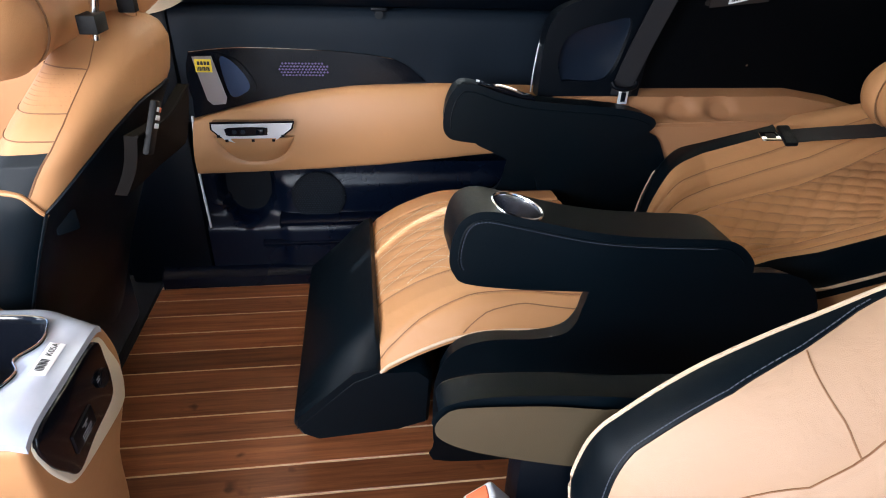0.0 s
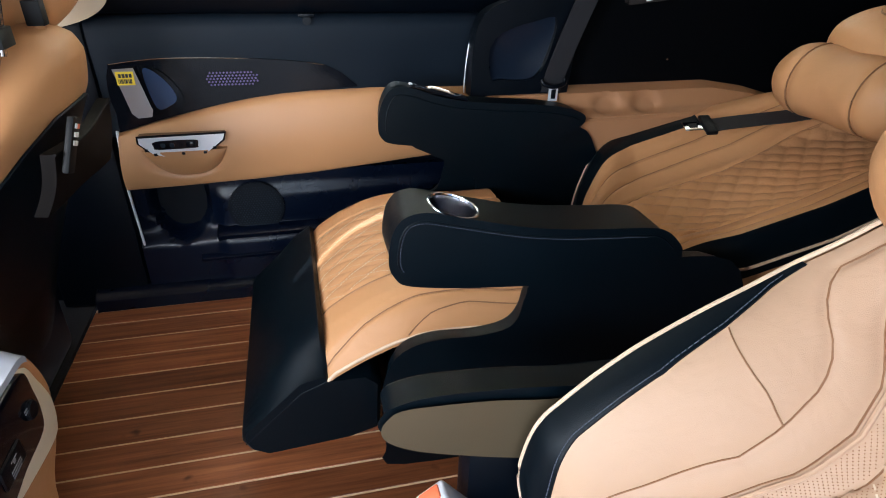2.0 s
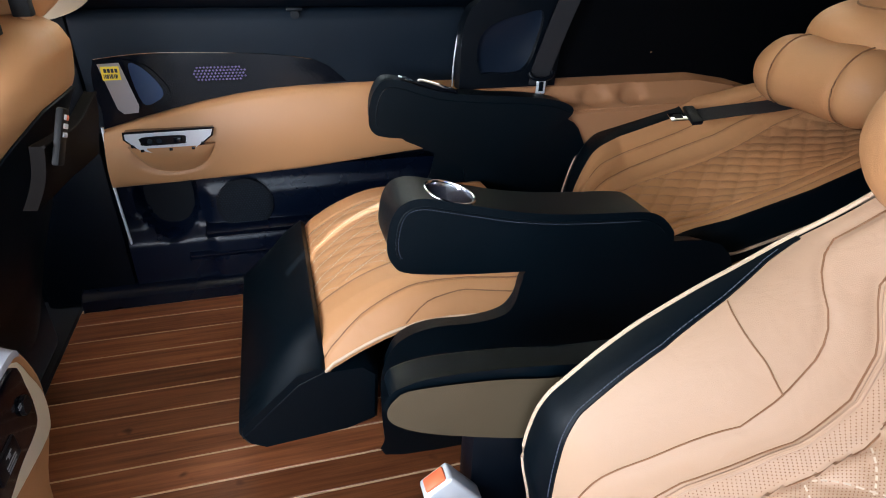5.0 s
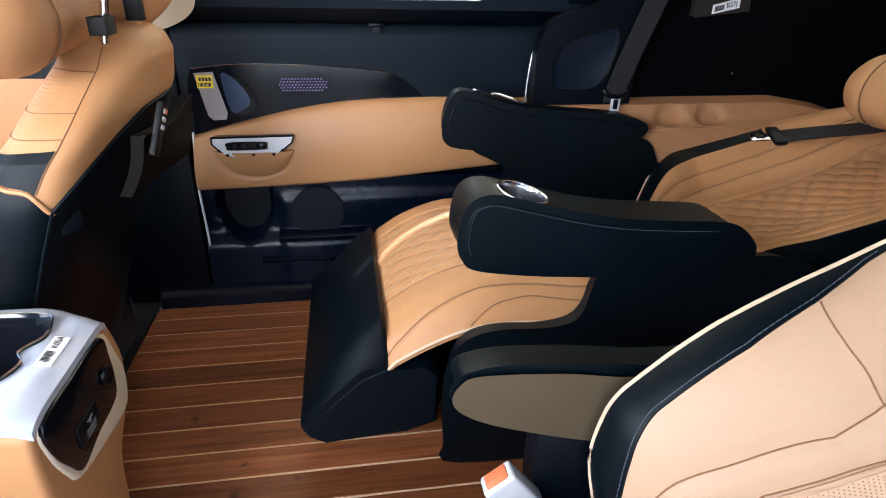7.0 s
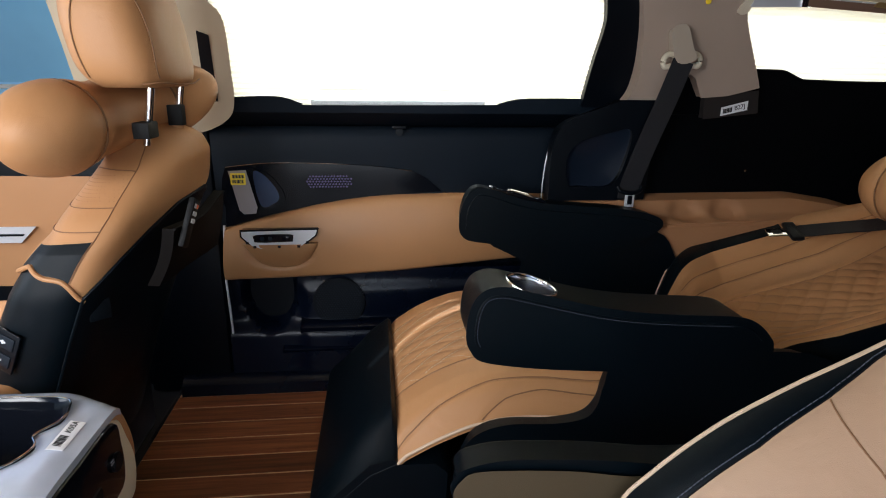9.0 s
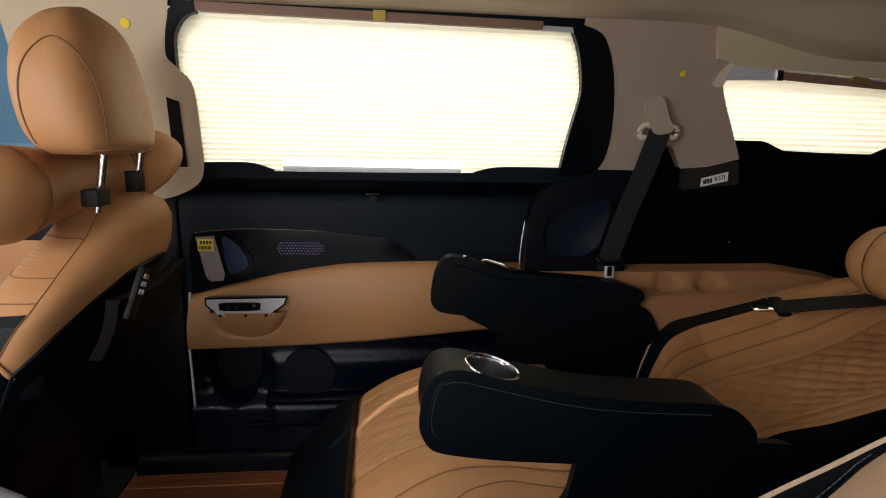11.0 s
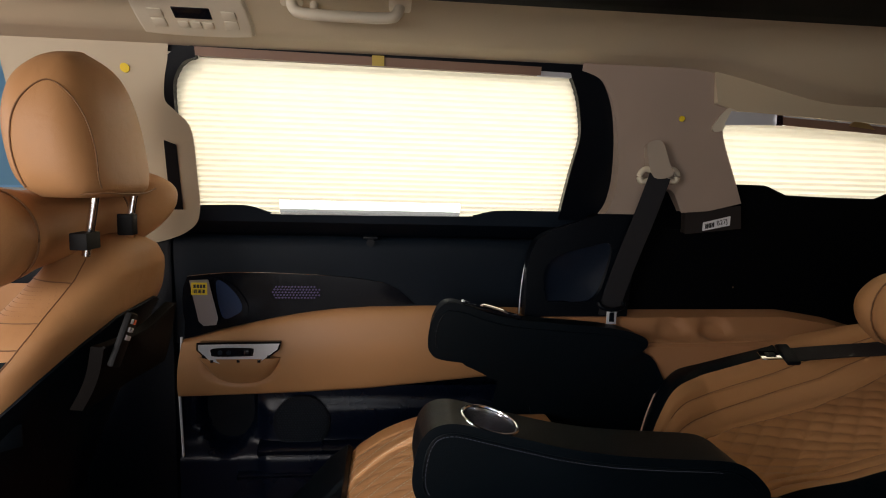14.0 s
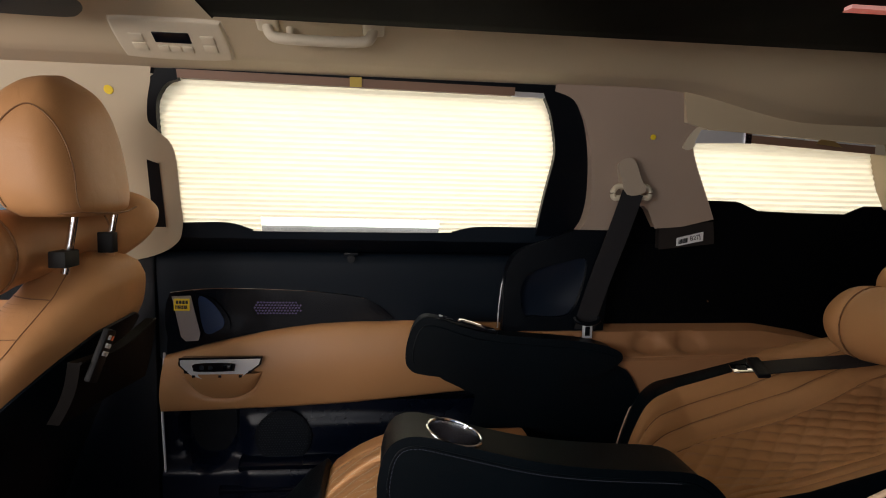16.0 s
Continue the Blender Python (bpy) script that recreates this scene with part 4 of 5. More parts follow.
a2 = part("armrest", prism(armrest_profile("far"), 1.365, 1.434, bevel=0.009, seg=4, tilt=lambda x, y, z: (x, y, z + 0.10 * (y - 1.365))), BLACK, far, "raised black leather armrest with seat switches")
part("piping", edge_seam(armrest_profile("far"), 1.3645, 0.011, ((0.214, 0.543), (0.742, 0.567))), BLACK, a2)
part("armrest_support", prism([(p[0], p[1]) for p in smooth_line([(0.30, 0.525), (0.34, 0.49), (0.40, 0.46), (0.46, 0.42), (0.52, 0.30), (0.80, 0.28), (0.84, 0.36), (0.80, 0.46), (0.74, 0.53), (0.55, 0.54)], 4, True)], 1.385, 1.47, bevel=0.015), BLACK, far)
part("switch_panel", prism([(0.285, 1.385), (0.43, 1.385), (0.43, 1.422), (0.285, 1.422)], -0.004, 0.003, axis="z", bevel=0.001, tilt=lambda x, y, z: (x, y, z + lerp_at([(0.28, 0.658), (0.32, 0.6445), (0.40, 0.625), (0.45, 0.618)], x))), GLOSS, a2)
part("chrome_lever", tube(smooth_line([(0.330, 1.415, 0.642), (0.342, 1.410, 0.647), (0.388, 1.398, 0.635), (0.402, 1.394, 0.624)], 4), 0.005), CHROME, a2, "chrome seat lever")
for i, (bx, by) in enumerate(((0.288, 1.410), (0.302, 1.394), (0.300, 1.414), (0.314, 1.404))):
    part("button", disc((bx, by, lerp_at([(0.28, 0.662), (0.32, 0.6485), (0.40, 0.629)], bx)), 0.005, 0.004, (0.25, 0, 1), 12), SATIN if i == 0 else SOFT_DARK, a2)

# reclined backrest
NEAR_EDGE = [(0.70, 0.985), (0.74, 0.93), (0.80, 0.875), (0.90, 0.85), (1.10, 0.85), (1.30, 0.875), (1.50, 0.92)]
FAR_EDGE = [(0.70, 1.28), (0.745, 1.345), (0.80, 1.39), (0.90, 1.44), (1.10, 1.45), (1.30, 1.42), (1.50, 1.37)]


FS1 = [(0.0, 0.65), (0.18, 0.644), (0.35, 0.631), (0.506, 0.620), (0.68, 0.675), (0.80, 0.713), (1, 0.73)]
FS2 = [(0.0, 0.72), (0.069, 0.728), (0.256, 0.745), (0.45, 0.755), (0.60, 0.760), (0.675, 0.775), (1, 0.82)]
FS3 = [(0.0, 0.79), (0.156, 0.805), (0.344, 0.812), (0.48, 0.815), (0.575, 0.825), (1, 0.88)]
NS1 = [(0.0, 0.20), (0.5, 0.20), (1, 0.22)]
NS2 = [(0.0, 0.14), (0.5, 0.13), (1, 0.15)]


def back(u, v):
    x = 0.70 + 0.78 * v
    a, b = lerp_at(NEAR_EDGE, x), lerp_at(FAR_EDGE, x)
    y = a + (b - a) * u
    en, ef = u * (b - a), (1 - u) * (b - a)
    z = 0.415 + 0.255 * (x - 0.70)
    z += 0.032 * math.exp(-((ef - 0.03) / 0.08) ** 2) * step(0.70, 0.85, x)
    z -= 0.020 * (1 - step(0.0, 0.025, ef)) ** 2 + 0.055 * (1 - step(0.0, 0.06, en)) ** 2
    z -= 0.062 * step(0.05, 0.20, ef) * (0.25 + 0.75 * step(0.02, 0.24, en))
    z -= 0.085 * (1 - step(0, 0.15, x - 0.70)) ** 2
    if lerp_at(NS1, v) < u < lerp_at(FS1, v) and x > 0.74:
        z += 0.006 * quilt(y, x, 0.060, 0.060) - 0.003
    w = b - a
    for tab in (FS1, FS2, FS3, NS1, NS2):
        z -= 0.007 * groove((u - lerp_at(tab, v)) * w, 0.005)
    return Vector((x, y, z))


back_pad = part("backrest", sheet(back, 150, 130, 0.10), TAN, far, "tan quilted leather backrest")


def edge_strip(u0, u1, v0, v1, lift):
    return lambda a, b: back(u0 + (u1 - u0) * a, v0 + (v1 - v0) * b) + Vector((0, 0, lift))


part("edge_band", sheet(edge_strip(0.868, 1.004, 0.0, 0.52, 0.002), 16, 50, 0.03), BLACK, back_pad, "black leather edge band")
part("edge_band", sheet(edge_strip(-0.004, 0.075, 0.10, 1.0, 0.003), 10, 40, 0.03), BLACK, back_pad, "black leather edge band")
part("piping", tube([back(1.006, 0.03 + k * 0.02) + Vector((0, 0.002, 0.0)) for k in range(40)], 0.0035), PIPING, back_pad)
part("piping", tube([back(-0.006, 0.05 + k * 0.025) + Vector((0, -0.002, 0.0)) for k in range(38)], 0.0035), PIPING, back_pad)
sl = []
for tab, v0, v1 in ((FS1, 0.06, 0.95), (FS2, 0.06, 0.95), (FS3, 0.10, 0.95), (NS1, 0.05, 0.95), (NS2, 0.08, 0.95)):
    sl.append(tube([back(lerp_at(tab, v0 + (v1 - v0) * k / 40), v0 + (v1 - v0) * k / 40) + Vector((0, 0, 0.0008)) for k in range(41)], 0.0011, 6))
for q in sl:
    part("seam", q, SEAM, back_pad)
part("back_shell", sheet(lambda u, v: back(u, v) - Vector((0, 0, 0.105)), 20, 20, 0.08), BLACK, far)


def bone(at, length, fat, slim, m, squash=0.92, bend=0.0):
    """A bone-shaped neck pillow along y: two fat lobes and a slacker middle, with slight creases at the seams."""
    bm = bmesh.new()
    seg, n = 40, 44
    rings = []
    for k in range(n + 1):
        t = -1 + 2 * k / n
        cap = max(0.0, 1 - abs(t) ** 3.4) ** 0.5
        r = (slim + (fat - slim) * math.exp(-((abs(t) - 0.66) / 0.36) ** 2)) * cap
        r *= 1 - 0.06 * groove(abs(t) - 0.46, 0.035)
        ring = []
        for i in range(seg):
            a = i * math.tau / seg
            w = 1 + 0.012 * math.sin(5 * a + 7 * t) + 0.010 * math.sin(3 * a - 11 * t)
            ring.append(bm.verts.new(Vector(at) + m @ Vector((r * w * math.cos(a) + bend * max(0.0, t - 0.35), length / 2 * t, r * squash * w * math.sin(a)))))
        rings.append(ring)
    for a, b in zip(rings, rings[1:]):
        for i in range(seg):
            bm.faces.new((a[i], a[(i + 1) % seg], b[(i + 1) % seg], b[i]))
    bmesh.ops.remove_doubles(bm, verts=bm.verts, dist=1e-5)
    return bm


def bone_seams(at, length, fat, slim, m, squash=0.92, bend=0.0):
    out = []
    for t in (-0.46, 0.46):
        r = (slim + (fat - slim) * math.exp(-((abs(t) - 0.66) / 0.36) ** 2)) * 0.95
        out.append(tube([Vector(at) + m @ Vector((r * math.cos(k * math.tau / 28) + bend * max(0.0, t - 0.35), length / 2 * t, r * squash * math.sin(k * math.tau / 28))) for k in range(28)], 0.0018, 6, closed=True))
    return out


def neck_pillow(at, length, fat, slim, m, mat, label, bend=0.0):
    t = thing("neck_pillow", at, label, "pillow", "neck pillows")
    pad = part("pillow_cover", bone(at, length, fat, slim, m, bend=bend), mat, t, sharp=70)
    for s in bone_seams(at, length, fat, slim, m, bend=bend):
        part("seam", s, SEAM, pad)
    return t


neck_pillow((1.318, 1.135, 0.680), 0.40, 0.108, 0.095, Matrix.Rotation(radians(4), 4, "Z"), TAN, "glossy tan leather neck pillow resting on the reclined backrest")
hr = thing("headrest", (1.36, 1.14, 0.70), "tan leather headrest of the reclined seat", "headrest", "headrests")
part("headrest_pad", blob((1.43, 1.13, 0.765), (0.12, 0.17, 0.10), 2.6, m=Matrix.Rotation(radians(-15), 4, "Y")), TAN, hr)
part("seam", tube([(1.43 + 0.085 * math.cos(t), 1.10 + 0.10 * math.sin(t), 0.858 + 0.01 * math.cos(t)) for t in [k * math.tau / 24 for k in range(24)]], 0.002, 6, closed=True), SEAM, hr)

# ---- near captain's seat ----
PI2 = math.tau
near = thing("captain_seat", (0.5, 0.19, 0.0), "tan leather captain's seat painted paler for daylight, with black edge, half reclined", "seat", "captain seats")
EDGE = [(0.268, 0.26), (0.259, 0.32), (0.243, 0.40), (0.250, 0.460), (0.264, 0.494), (0.286, 0.517), (0.318, 0.546), (0.346, 0.568), (0.377, 0.589), (0.439, 0.623), (0.496, 0.650), (0.544, 0.675), (0.600, 0.712), (0.68, 0.775), (0.75, 0.835)]
EDGE_S = smooth_line([(x, 0, z) for x, z in EDGE], 8)
NYC = 0.185


def near_edge(v):
    k = min(v, 0.9999) * (len(EDGE_S) - 1)
    i = int(k)
    return EDGE_S[i].lerp(EDGE_S[i + 1], k - i)


INW = Vector((0.66, 0, -0.75))


def near_back(u, v):
    """u: 0 at the inner edge of the seat, 1 at the other; v upwards."""
    half = 0.255 - 0.035 * step(0.76, 1.0, v)
    y = NYC + half - 2 * half * u
    e = min(u, 1 - u) * 2 * half
    p = near_edge(v)
    # a smoother spine for the middle of the seat
    spine = Vector((0.335 + 0.42 * (v - 0.15) / 0.85, 0, 0.345 + 0.44 * (v - 0.15) / 0.85))
    k = step(0.02, 0.20, e)
    q = p.lerp(spine, 0.72 * k) + INW * (0.055 * step(0.0, 0.17, e) - 0.005 * math.exp(-((e - 0.06) / 0.04) ** 2))
    q = q + INW * (0.004 * groove(e - seam_a(v), 0.006) + 0.006 * groove(e - seam_b(v), 0.006) + 0.004 * groove(e - seam_c(v), 0.005))
    if e > seam_c(v):
        q = q - INW * (0.007 * quilt(y - NYC, v * 0.72, 0.085, 0.085))
    # widened about the middle of the cabin
    return Vector((q.x * 1.10, -0.04 + (y + 0.04) * 1.10, 0.965 + (q.z - 0.965) * 1.10))


def seam_a(v):
    return lerp_at([(0.0, 0.06), (0.244, 0.081), (0.406, 0.099), (0.5, 0.111), (0.588, 0.106), (0.662, 0.096), (0.713, 0.079), (0.744, 0.060), (0.787, 0.035), (0.82, 0.015), (1, 0.01)], v) + 0.007 * step(0.45, 0.6, v)


def seam_b(v):
    return lerp_at([(0.0, 0.095), (0.35, 0.117), (0.438, 0.130), (0.531, 0.138), (0.625, 0.133), (0.706, 0.115), (0.762, 0.092), (0.812, 0.069), (1, 0.05)], v) + 0.007 * step(0.45, 0.6, v)


def seam_c(v):
    return lerp_at([(0.0, 0.135), (0.406, 0.159), (0.494, 0.169), (0.588, 0.171), (0.681, 0.148), (0.762, 0.118), (0.812, 0.098), (1, 0.08)], v) + 0.007 * step(0.45, 0.6, v)


nb = part("backrest", sheet(near_back, 200, 120, 0.07, (0.75, 0, -0.66)), TAN_DAYLIT, near, "tan leather backrest painted paler for daylight, with quilted middle")
OUT = -INW


def on_near(e, v, lift=0.0015):
    half = 0.255 - 0.035 * step(0.76, 1.0, v)
    return near_back(e / (2 * half), v) + OUT * lift


BAND = [(0.0, 0.060), (0.163, 0.057), (0.25, 0.049), (0.338, 0.042), (0.562, 0.041), (0.656, 0.030), (0.74, 0.012), (0.82, 0.004)]
part("edge_band", sheet(lambda a, b: on_near(-0.002 + a * lerp_at(BAND, b * 0.8), b * 0.8, 0.0025), 8, 70, 0.03, (0.75, 0, -0.66)), BLACK, nb, "black leather edge band")
part("piping", tube([on_near(-0.004, k / 50, 0.001) + Vector((0, 0.002, 0)) for k in range(51)], 0.0032), PIPING, nb)
part("stitching", merge(*[tube([on_near(lerp_at(BAND, v) - 0.005, v, 0.004), on_near(lerp_at(BAND, v + 0.006) - 0.005, v + 0.006, 0.004)], 0.0008, 4) for v in [0.02 + k * 0.0085 for k in range(88)]]), STITCH_BLUE, nb)["kind"] = "stuff"
for q in ([tube([on_near(f(k / 40), k / 40, 0.0012) for k in range(41)], 0.0012, 6) for f in (seam_a, seam_b, seam_c)] + [tube([on_near(lerp_at([(0.588, 0.113), (0.613, 0.092), (0.631, 0.066), (0.656, 0.030)], 0.656 - 0.068 * k / 10), 0.656 - 0.068 * k / 10, 0.0012) for k in range(11)], 0.0011, 6)]):
    part("seam", q, SEAM, nb)
part("piping", tube([on_near(seam_b(k / 40) + 0.006, k / 40, 0.001) for k in range(41)], 0.0035), TAN_DAYLIT, nb)
dots = bmesh.new()
for i in range(150):
    for j in range(36):
        v = 0.28 + i * 0.0042
        e = 0.112 + j * 0.0042 + (i % 2) * 0.0021
        if seam_b(v) + 0.010 < e < 0.25 and abs(e - seam_c(v)) > 0.004:
            p = on_near(e, v, 0.0010)
            vs = [dots.verts.new(p + Vector((0.0006 * math.sin(k * PI2 / 5), 0.0008 * math.cos(k * PI2 / 5), 0.0006 * math.sin(k * PI2 / 5)))) for k in range(5)]
            dots.faces.new(vs)
part("perforation", dots, SEAM, nb)["kind"] = "stuff"
thread = bmesh.new()
for fam in (1, -1):
    for k in range(-12, 24):
        t = 0.05
        while t < 0.66:
            yy = fam * (k - t / 0.085) * 0.085 + 0.006 * math.sin(t * 74)
            e = 0.255 - abs(yy) if abs(yy) < 0.25 else -1
            v = t / 0.72
            if seam_c(v) + 0.004 < e and yy > -0.02:
                p = on_near(0.255 - yy if yy >= 0 else 0.255 - yy, v, 0.0022)
                t2 = t + 0.0042
                y2 = fam * (k - t2 / 0.085) * 0.085 + 0.006 * math.sin(t2 * 74)
                q = on_near(0.255 - y2, t2 / 0.72, 0.0022)
                sd = (q - p).cross(OUT).normalized() * 0.0011
                thread.faces.new([thread.verts.new(w) for w in (p + sd, p - sd, q - sd, q + sd)])
            t += 0.0066
part("stitching", thread, STITCH, nb)["kind"] = "stuff"
part("back_shell", sheet(lambda u, v: near_back(u, v) + Vector((0.054, 0, -0.048)), 20, 30, 0.10, (0.75, 0, -0.66)), BLACK, near)
part("seat_cushion", box(-0.02, 0.40, 0.0, 0.42, 0.16, 0.30, 0.04, 4), TAN_DAYLIT, near)
part("seat_base", box(0.05, 0.45, 0.0, 0.42, 0.0, 0.16, 0.02), BLACK_PLASTIC, near)
A3 = [(0.088, 0.448), (0.090, 0.460), (0.104, 0.470), (0.15, 0.477), (0.25, 0.471), (0.34, 0.459), (0.48, 0.44), (0.48, 0.34), (0.38, 0.345), (0.276, 0.369), (0.201, 0.391), (0.139, 0.413), (0.101, 0.432)]
a3 = part("armrest", prism([(p[0], p[1]) for p in smooth_line(A3, 4, True)], 0.522, 0.584, bevel=0.014, seg=5), BLACK, near, "lowered black leather armrest, its side painted taupe for bounced light")
A3S = smooth_line([(0.090, 0.444), (0.097, 0.461), (0.120, 0.469), (0.224, 0.462), (0.302, 0.449), (0.46, 0.43), (0.46, 0.335), (0.38, 0.342), (0.276, 0.364), (0.201, 0.386), (0.139, 0.408), (0.104, 0.427)], 4, True)
# taupe stands in for warm bounced light on the black side face
part("side_panel", prism([(p[0], p[1]) for p in A3S], 0.5145, 0.535, bevel=0.012, seg=4), material("bounce_lit_taupe", (0.074, 0.056, 0.033), 0.32, grain=0.25, grain_scale=900), a3, "side panel painted taupe for light bounced onto the leather")
part("seam", tube([(p.x, 0.517, p.y) for p in (Vector((q[0], q[1])) for q in A3S[:17])], 0.0016, 6), BLACK, a3)
part("armrest_bracket", box(0.20, 0.42, 0.525, 0.585, 0.0, 0.40, 0.02), BLACK_PLASTIC, near)
neck_pillow((0.693, 0.252, 0.806), 0.50, 0.114, 0.103, Matrix.Rotation(radians(-42), 4, "Y"), TAN, "pale tan leather neck pillow on the half-reclined seat")

# seat belt buckle of the near seat
bk = thing("seat_belt_buckle", (0.17, 0.52, 0.15), "silver seat belt buckle with orange press button", "buckle")
bmx = Matrix.Translation((0.160, 0.515, 0.285)) @ Matrix.Rotation(radians(-38), 4, "Y")
part("buckle_body", box(-0.026, 0.026, -0.017, 0.017, -0.06, 0.025, 0.006, 3, bmx), SATIN, bk)
part("press_button", box(-0.018, 0.018, -0.012, 0.012, 0.020, 0.0285, 0.004, 2, bmx), ORANGE, bk, "orange press button")
part("stalk", tube(smooth_line([(0.185, 0.515, 0.245), (0.215, 0.512, 0.19), (0.24, 0.50, 0.10), (0.24, 0.50, 0.0)], 4), 0.014), BLACK_PLASTIC, bk)

# ---- front passenger seat ----
fseat = thing("front_seat", (-0.55, 1.16, 0.0), "tan and black leather front passenger seat seen from behind", "seat")
MIDDLE = [(0.05, 1.15), (0.58, 1.15), (0.65, 1.155), (0.70, 1.17), (0.745, 1.195), (0.80, 1.215), (0.832, 1.215)]
HALF = [(0.05, 0.265), (0.30, 0.275), (0.50, 0.282), (0.58, 0.282), (0.65, 0.270), (0.69, 0.255), (0.72, 0.235), (0.75, 0.205), (0.78, 0.170), (0.80, 0.145), (0.822, 0.10), (0.832, 0.05)]
REAR = [(0.05, -0.64), (0.30, -0.56), (0.50, -0.480), (0.575, -0.450), (0.65, -0.418), (0.70, -0.394), (0.77, -0.382), (0.80, -0.390), (0.822, -0.412), (0.832, -0.435)]
FRONT = [(0.05, -0.82), (0.30, -0.76), (0.50, -0.685), (0.58, -0.645), (0.63, -0.612), (0.67, -0.575), (0.72, -0.548), (0.77, -0.525), (0.80, -0.515), (0.822, -0.50), (0.832, -0.48)]
NA = 48


def fs_point(a, z, grow=0.0):
    """A point of the seat back's skin; a: 0 straight back, a quarter turn to the near side."""
    h, r, f = lerp_at(HALF, z) + grow, lerp_at(REAR, z) + grow, lerp_at(FRONT, z) - grow
    cx, d = (r + f) / 2, (r - f) / 2
    c, s = math.cos(a), math.sin(a)
    e = 0.62
    p = Vector((cx + d * math.copysign(abs(c) ** e, c), lerp_at(MIDDLE, z) - h * math.copysign(abs(s) ** e, s), z))
    # the near side draws in towards the middle of the seat
    k = 1 + 0.10 * step(1.30, 0.95, p.y)
    return Vector((p.x * k, -0.04 + (p.y + 0.04) * k, 0.93 + (p.z - 0.93) * k))


LEV = [0.05 + 0.45 * k / 12 for k in range(12)] + [0.50 + 0.33 * k / 33 for k in range(34)]


def fs_skin(a0, a1, z0, z1, grow=0.0, cap=False, n=20):
    """A patch of the skin between two heights, which may vary with the angle."""
    bm = bmesh.new()
    g = []
    for i in range(n + 1):
        a = a0 + (a1 - a0) * i / n
        lo, hi = z0(a), z1(a)
        g.append([bm.verts.new(fs_point(a, lo + (hi - lo) * j / 36, grow)) for j in range(37)])
    for i in range(n):
        for j in range(36):
            bm.faces.new((g[i][j], g[i + 1][j], g[i + 1][j + 1], g[i][j + 1]))
    if cap:
        top = bm.verts.new(sum((g[i][36].co for i in range(n + 1)), Vector()) / (n + 1) + Vector((0, 0, 0.004)))
        for i in range(n):
            bm.faces.new((g[i][36], g[i + 1][36], top))
    return bm


PI = math.pi


def panel_top(a):
    # the black back panel reaches highest in the middle
    return lerp_at([(-1.15, 0.58), (-0.8, 0.66), (-0.3, 0.69), (0.1, 0.69), (0.45, 0.665), (0.8, 0.625), (1.15, 0.575)], a)


def cover_low(a):
    a = a % math.tau
    return lerp_at([(0, 0.55), (1.0, 0.565), (1.15, 0.572), (1.5, 0.607), (1.9, 0.632), (2.4, 0.610), (3.2, 0.58), (6.3, 0.55)], a)


part("back_cover", fs_skin(0.0, math.tau, cover_low, lambda a: 0.832, 0.0, True, 96), TAN, fseat, "tan leather upper cover")
part("lower_cover", fs_skin(0.0, math.tau, lambda a: 0.05, lambda a: 0.64, -0.003, True, 96), BLACK, fseat, "black leather lower side")
part("back_panel", fs_skin(-1.15, 1.15, lambda a: 0.05, panel_top, 0.005, False, 48), BLACK, fseat, "black leather seat back")
part("panel_edge", merge(tube([fs_point(1.15, 0.05 + 0.525 * k / 30, 0.005) for k in range(31)], 0.003, 6), tube([fs_point(1.15 - 2.3 * k / 40, panel_top(1.15 - 2.3 * k / 40), 0.004) for k in range(41)], 0.003, 6)), BLACK, fseat)
part("piping", tube([fs_point(1.12 + 1.6 * k / 40, cover_low(1.12 + 1.6 * k / 40), 0.002) for k in range(41)], 0.0045), TAN, fseat, "tan piping")
edge_a = 1.42
for q in (
    tube([fs_point(edge_a, 0.605 + 0.215 * k / 40, 0.0006) for k in range(41)], 0.0010, 6),
    tube([fs_point(edge_a + 1.2 * k / 12, 0.765 + 0.004 * math.sin(k / 4), 0.0006) for k in range(13)], 0.0012, 6),
    tube([fs_point(edge_a + 1.2 * k / 12, 0.715, 0.0006) for k in range(13)], 0.0010, 6),
    tube([fs_point(edge_a + 1.2 * k / 12, 0.682, 0.0006) for k in range(13)], 0.0012, 6)):
    part("seam", q, SEAM, fseat)
part("side_patch", fs_skin(edge_a + 0.02, edge_a + 0.75, lambda a: cover_low(a) + 0.004, lambda a: 0.668 - 0.01 * (a - edge_a), 0.0015, False, 12), BLACK, fseat, "black leather side patch")
perf = []
for i in range(14):
    for j in range(8):
        aa, zz = edge_a + 0.06 + i * 0.05 + (j % 2) * 0.025, 0.724 + j * 0.005
        p, q = fs_point(aa, zz, 0.0004), fs_point(aa + 0.004, zz, 0.0004)
        perf.append(disc(p, 0.0007, 0.0004, (-0.3, -1, 0.5), 6))
part("perforation", merge(*perf), SEAM, fseat)["kind"] = "stuff"


def fs_frame(a, z, grow):
    """A frame on the seat back's skin: x along it, z up it, -y out of it."""
    p = fs_point(a, z, grow)
    tx = (fs_point(a - 0.05, z, grow) - fs_point(a + 0.05, z, grow)).normalized()
    tz = (fs_point(a, z + 0.02, grow) - fs_point(a, z - 0.02, grow)).normalized()
    n = tx.cross(tz).normalized()
    if n.y > 0:
        n = -n
    tx = tz.cross(-n).normalized() * -1
    m = Matrix((tx, -n, tz)).transposed().to_4x4()
    m.translation = p
    return m


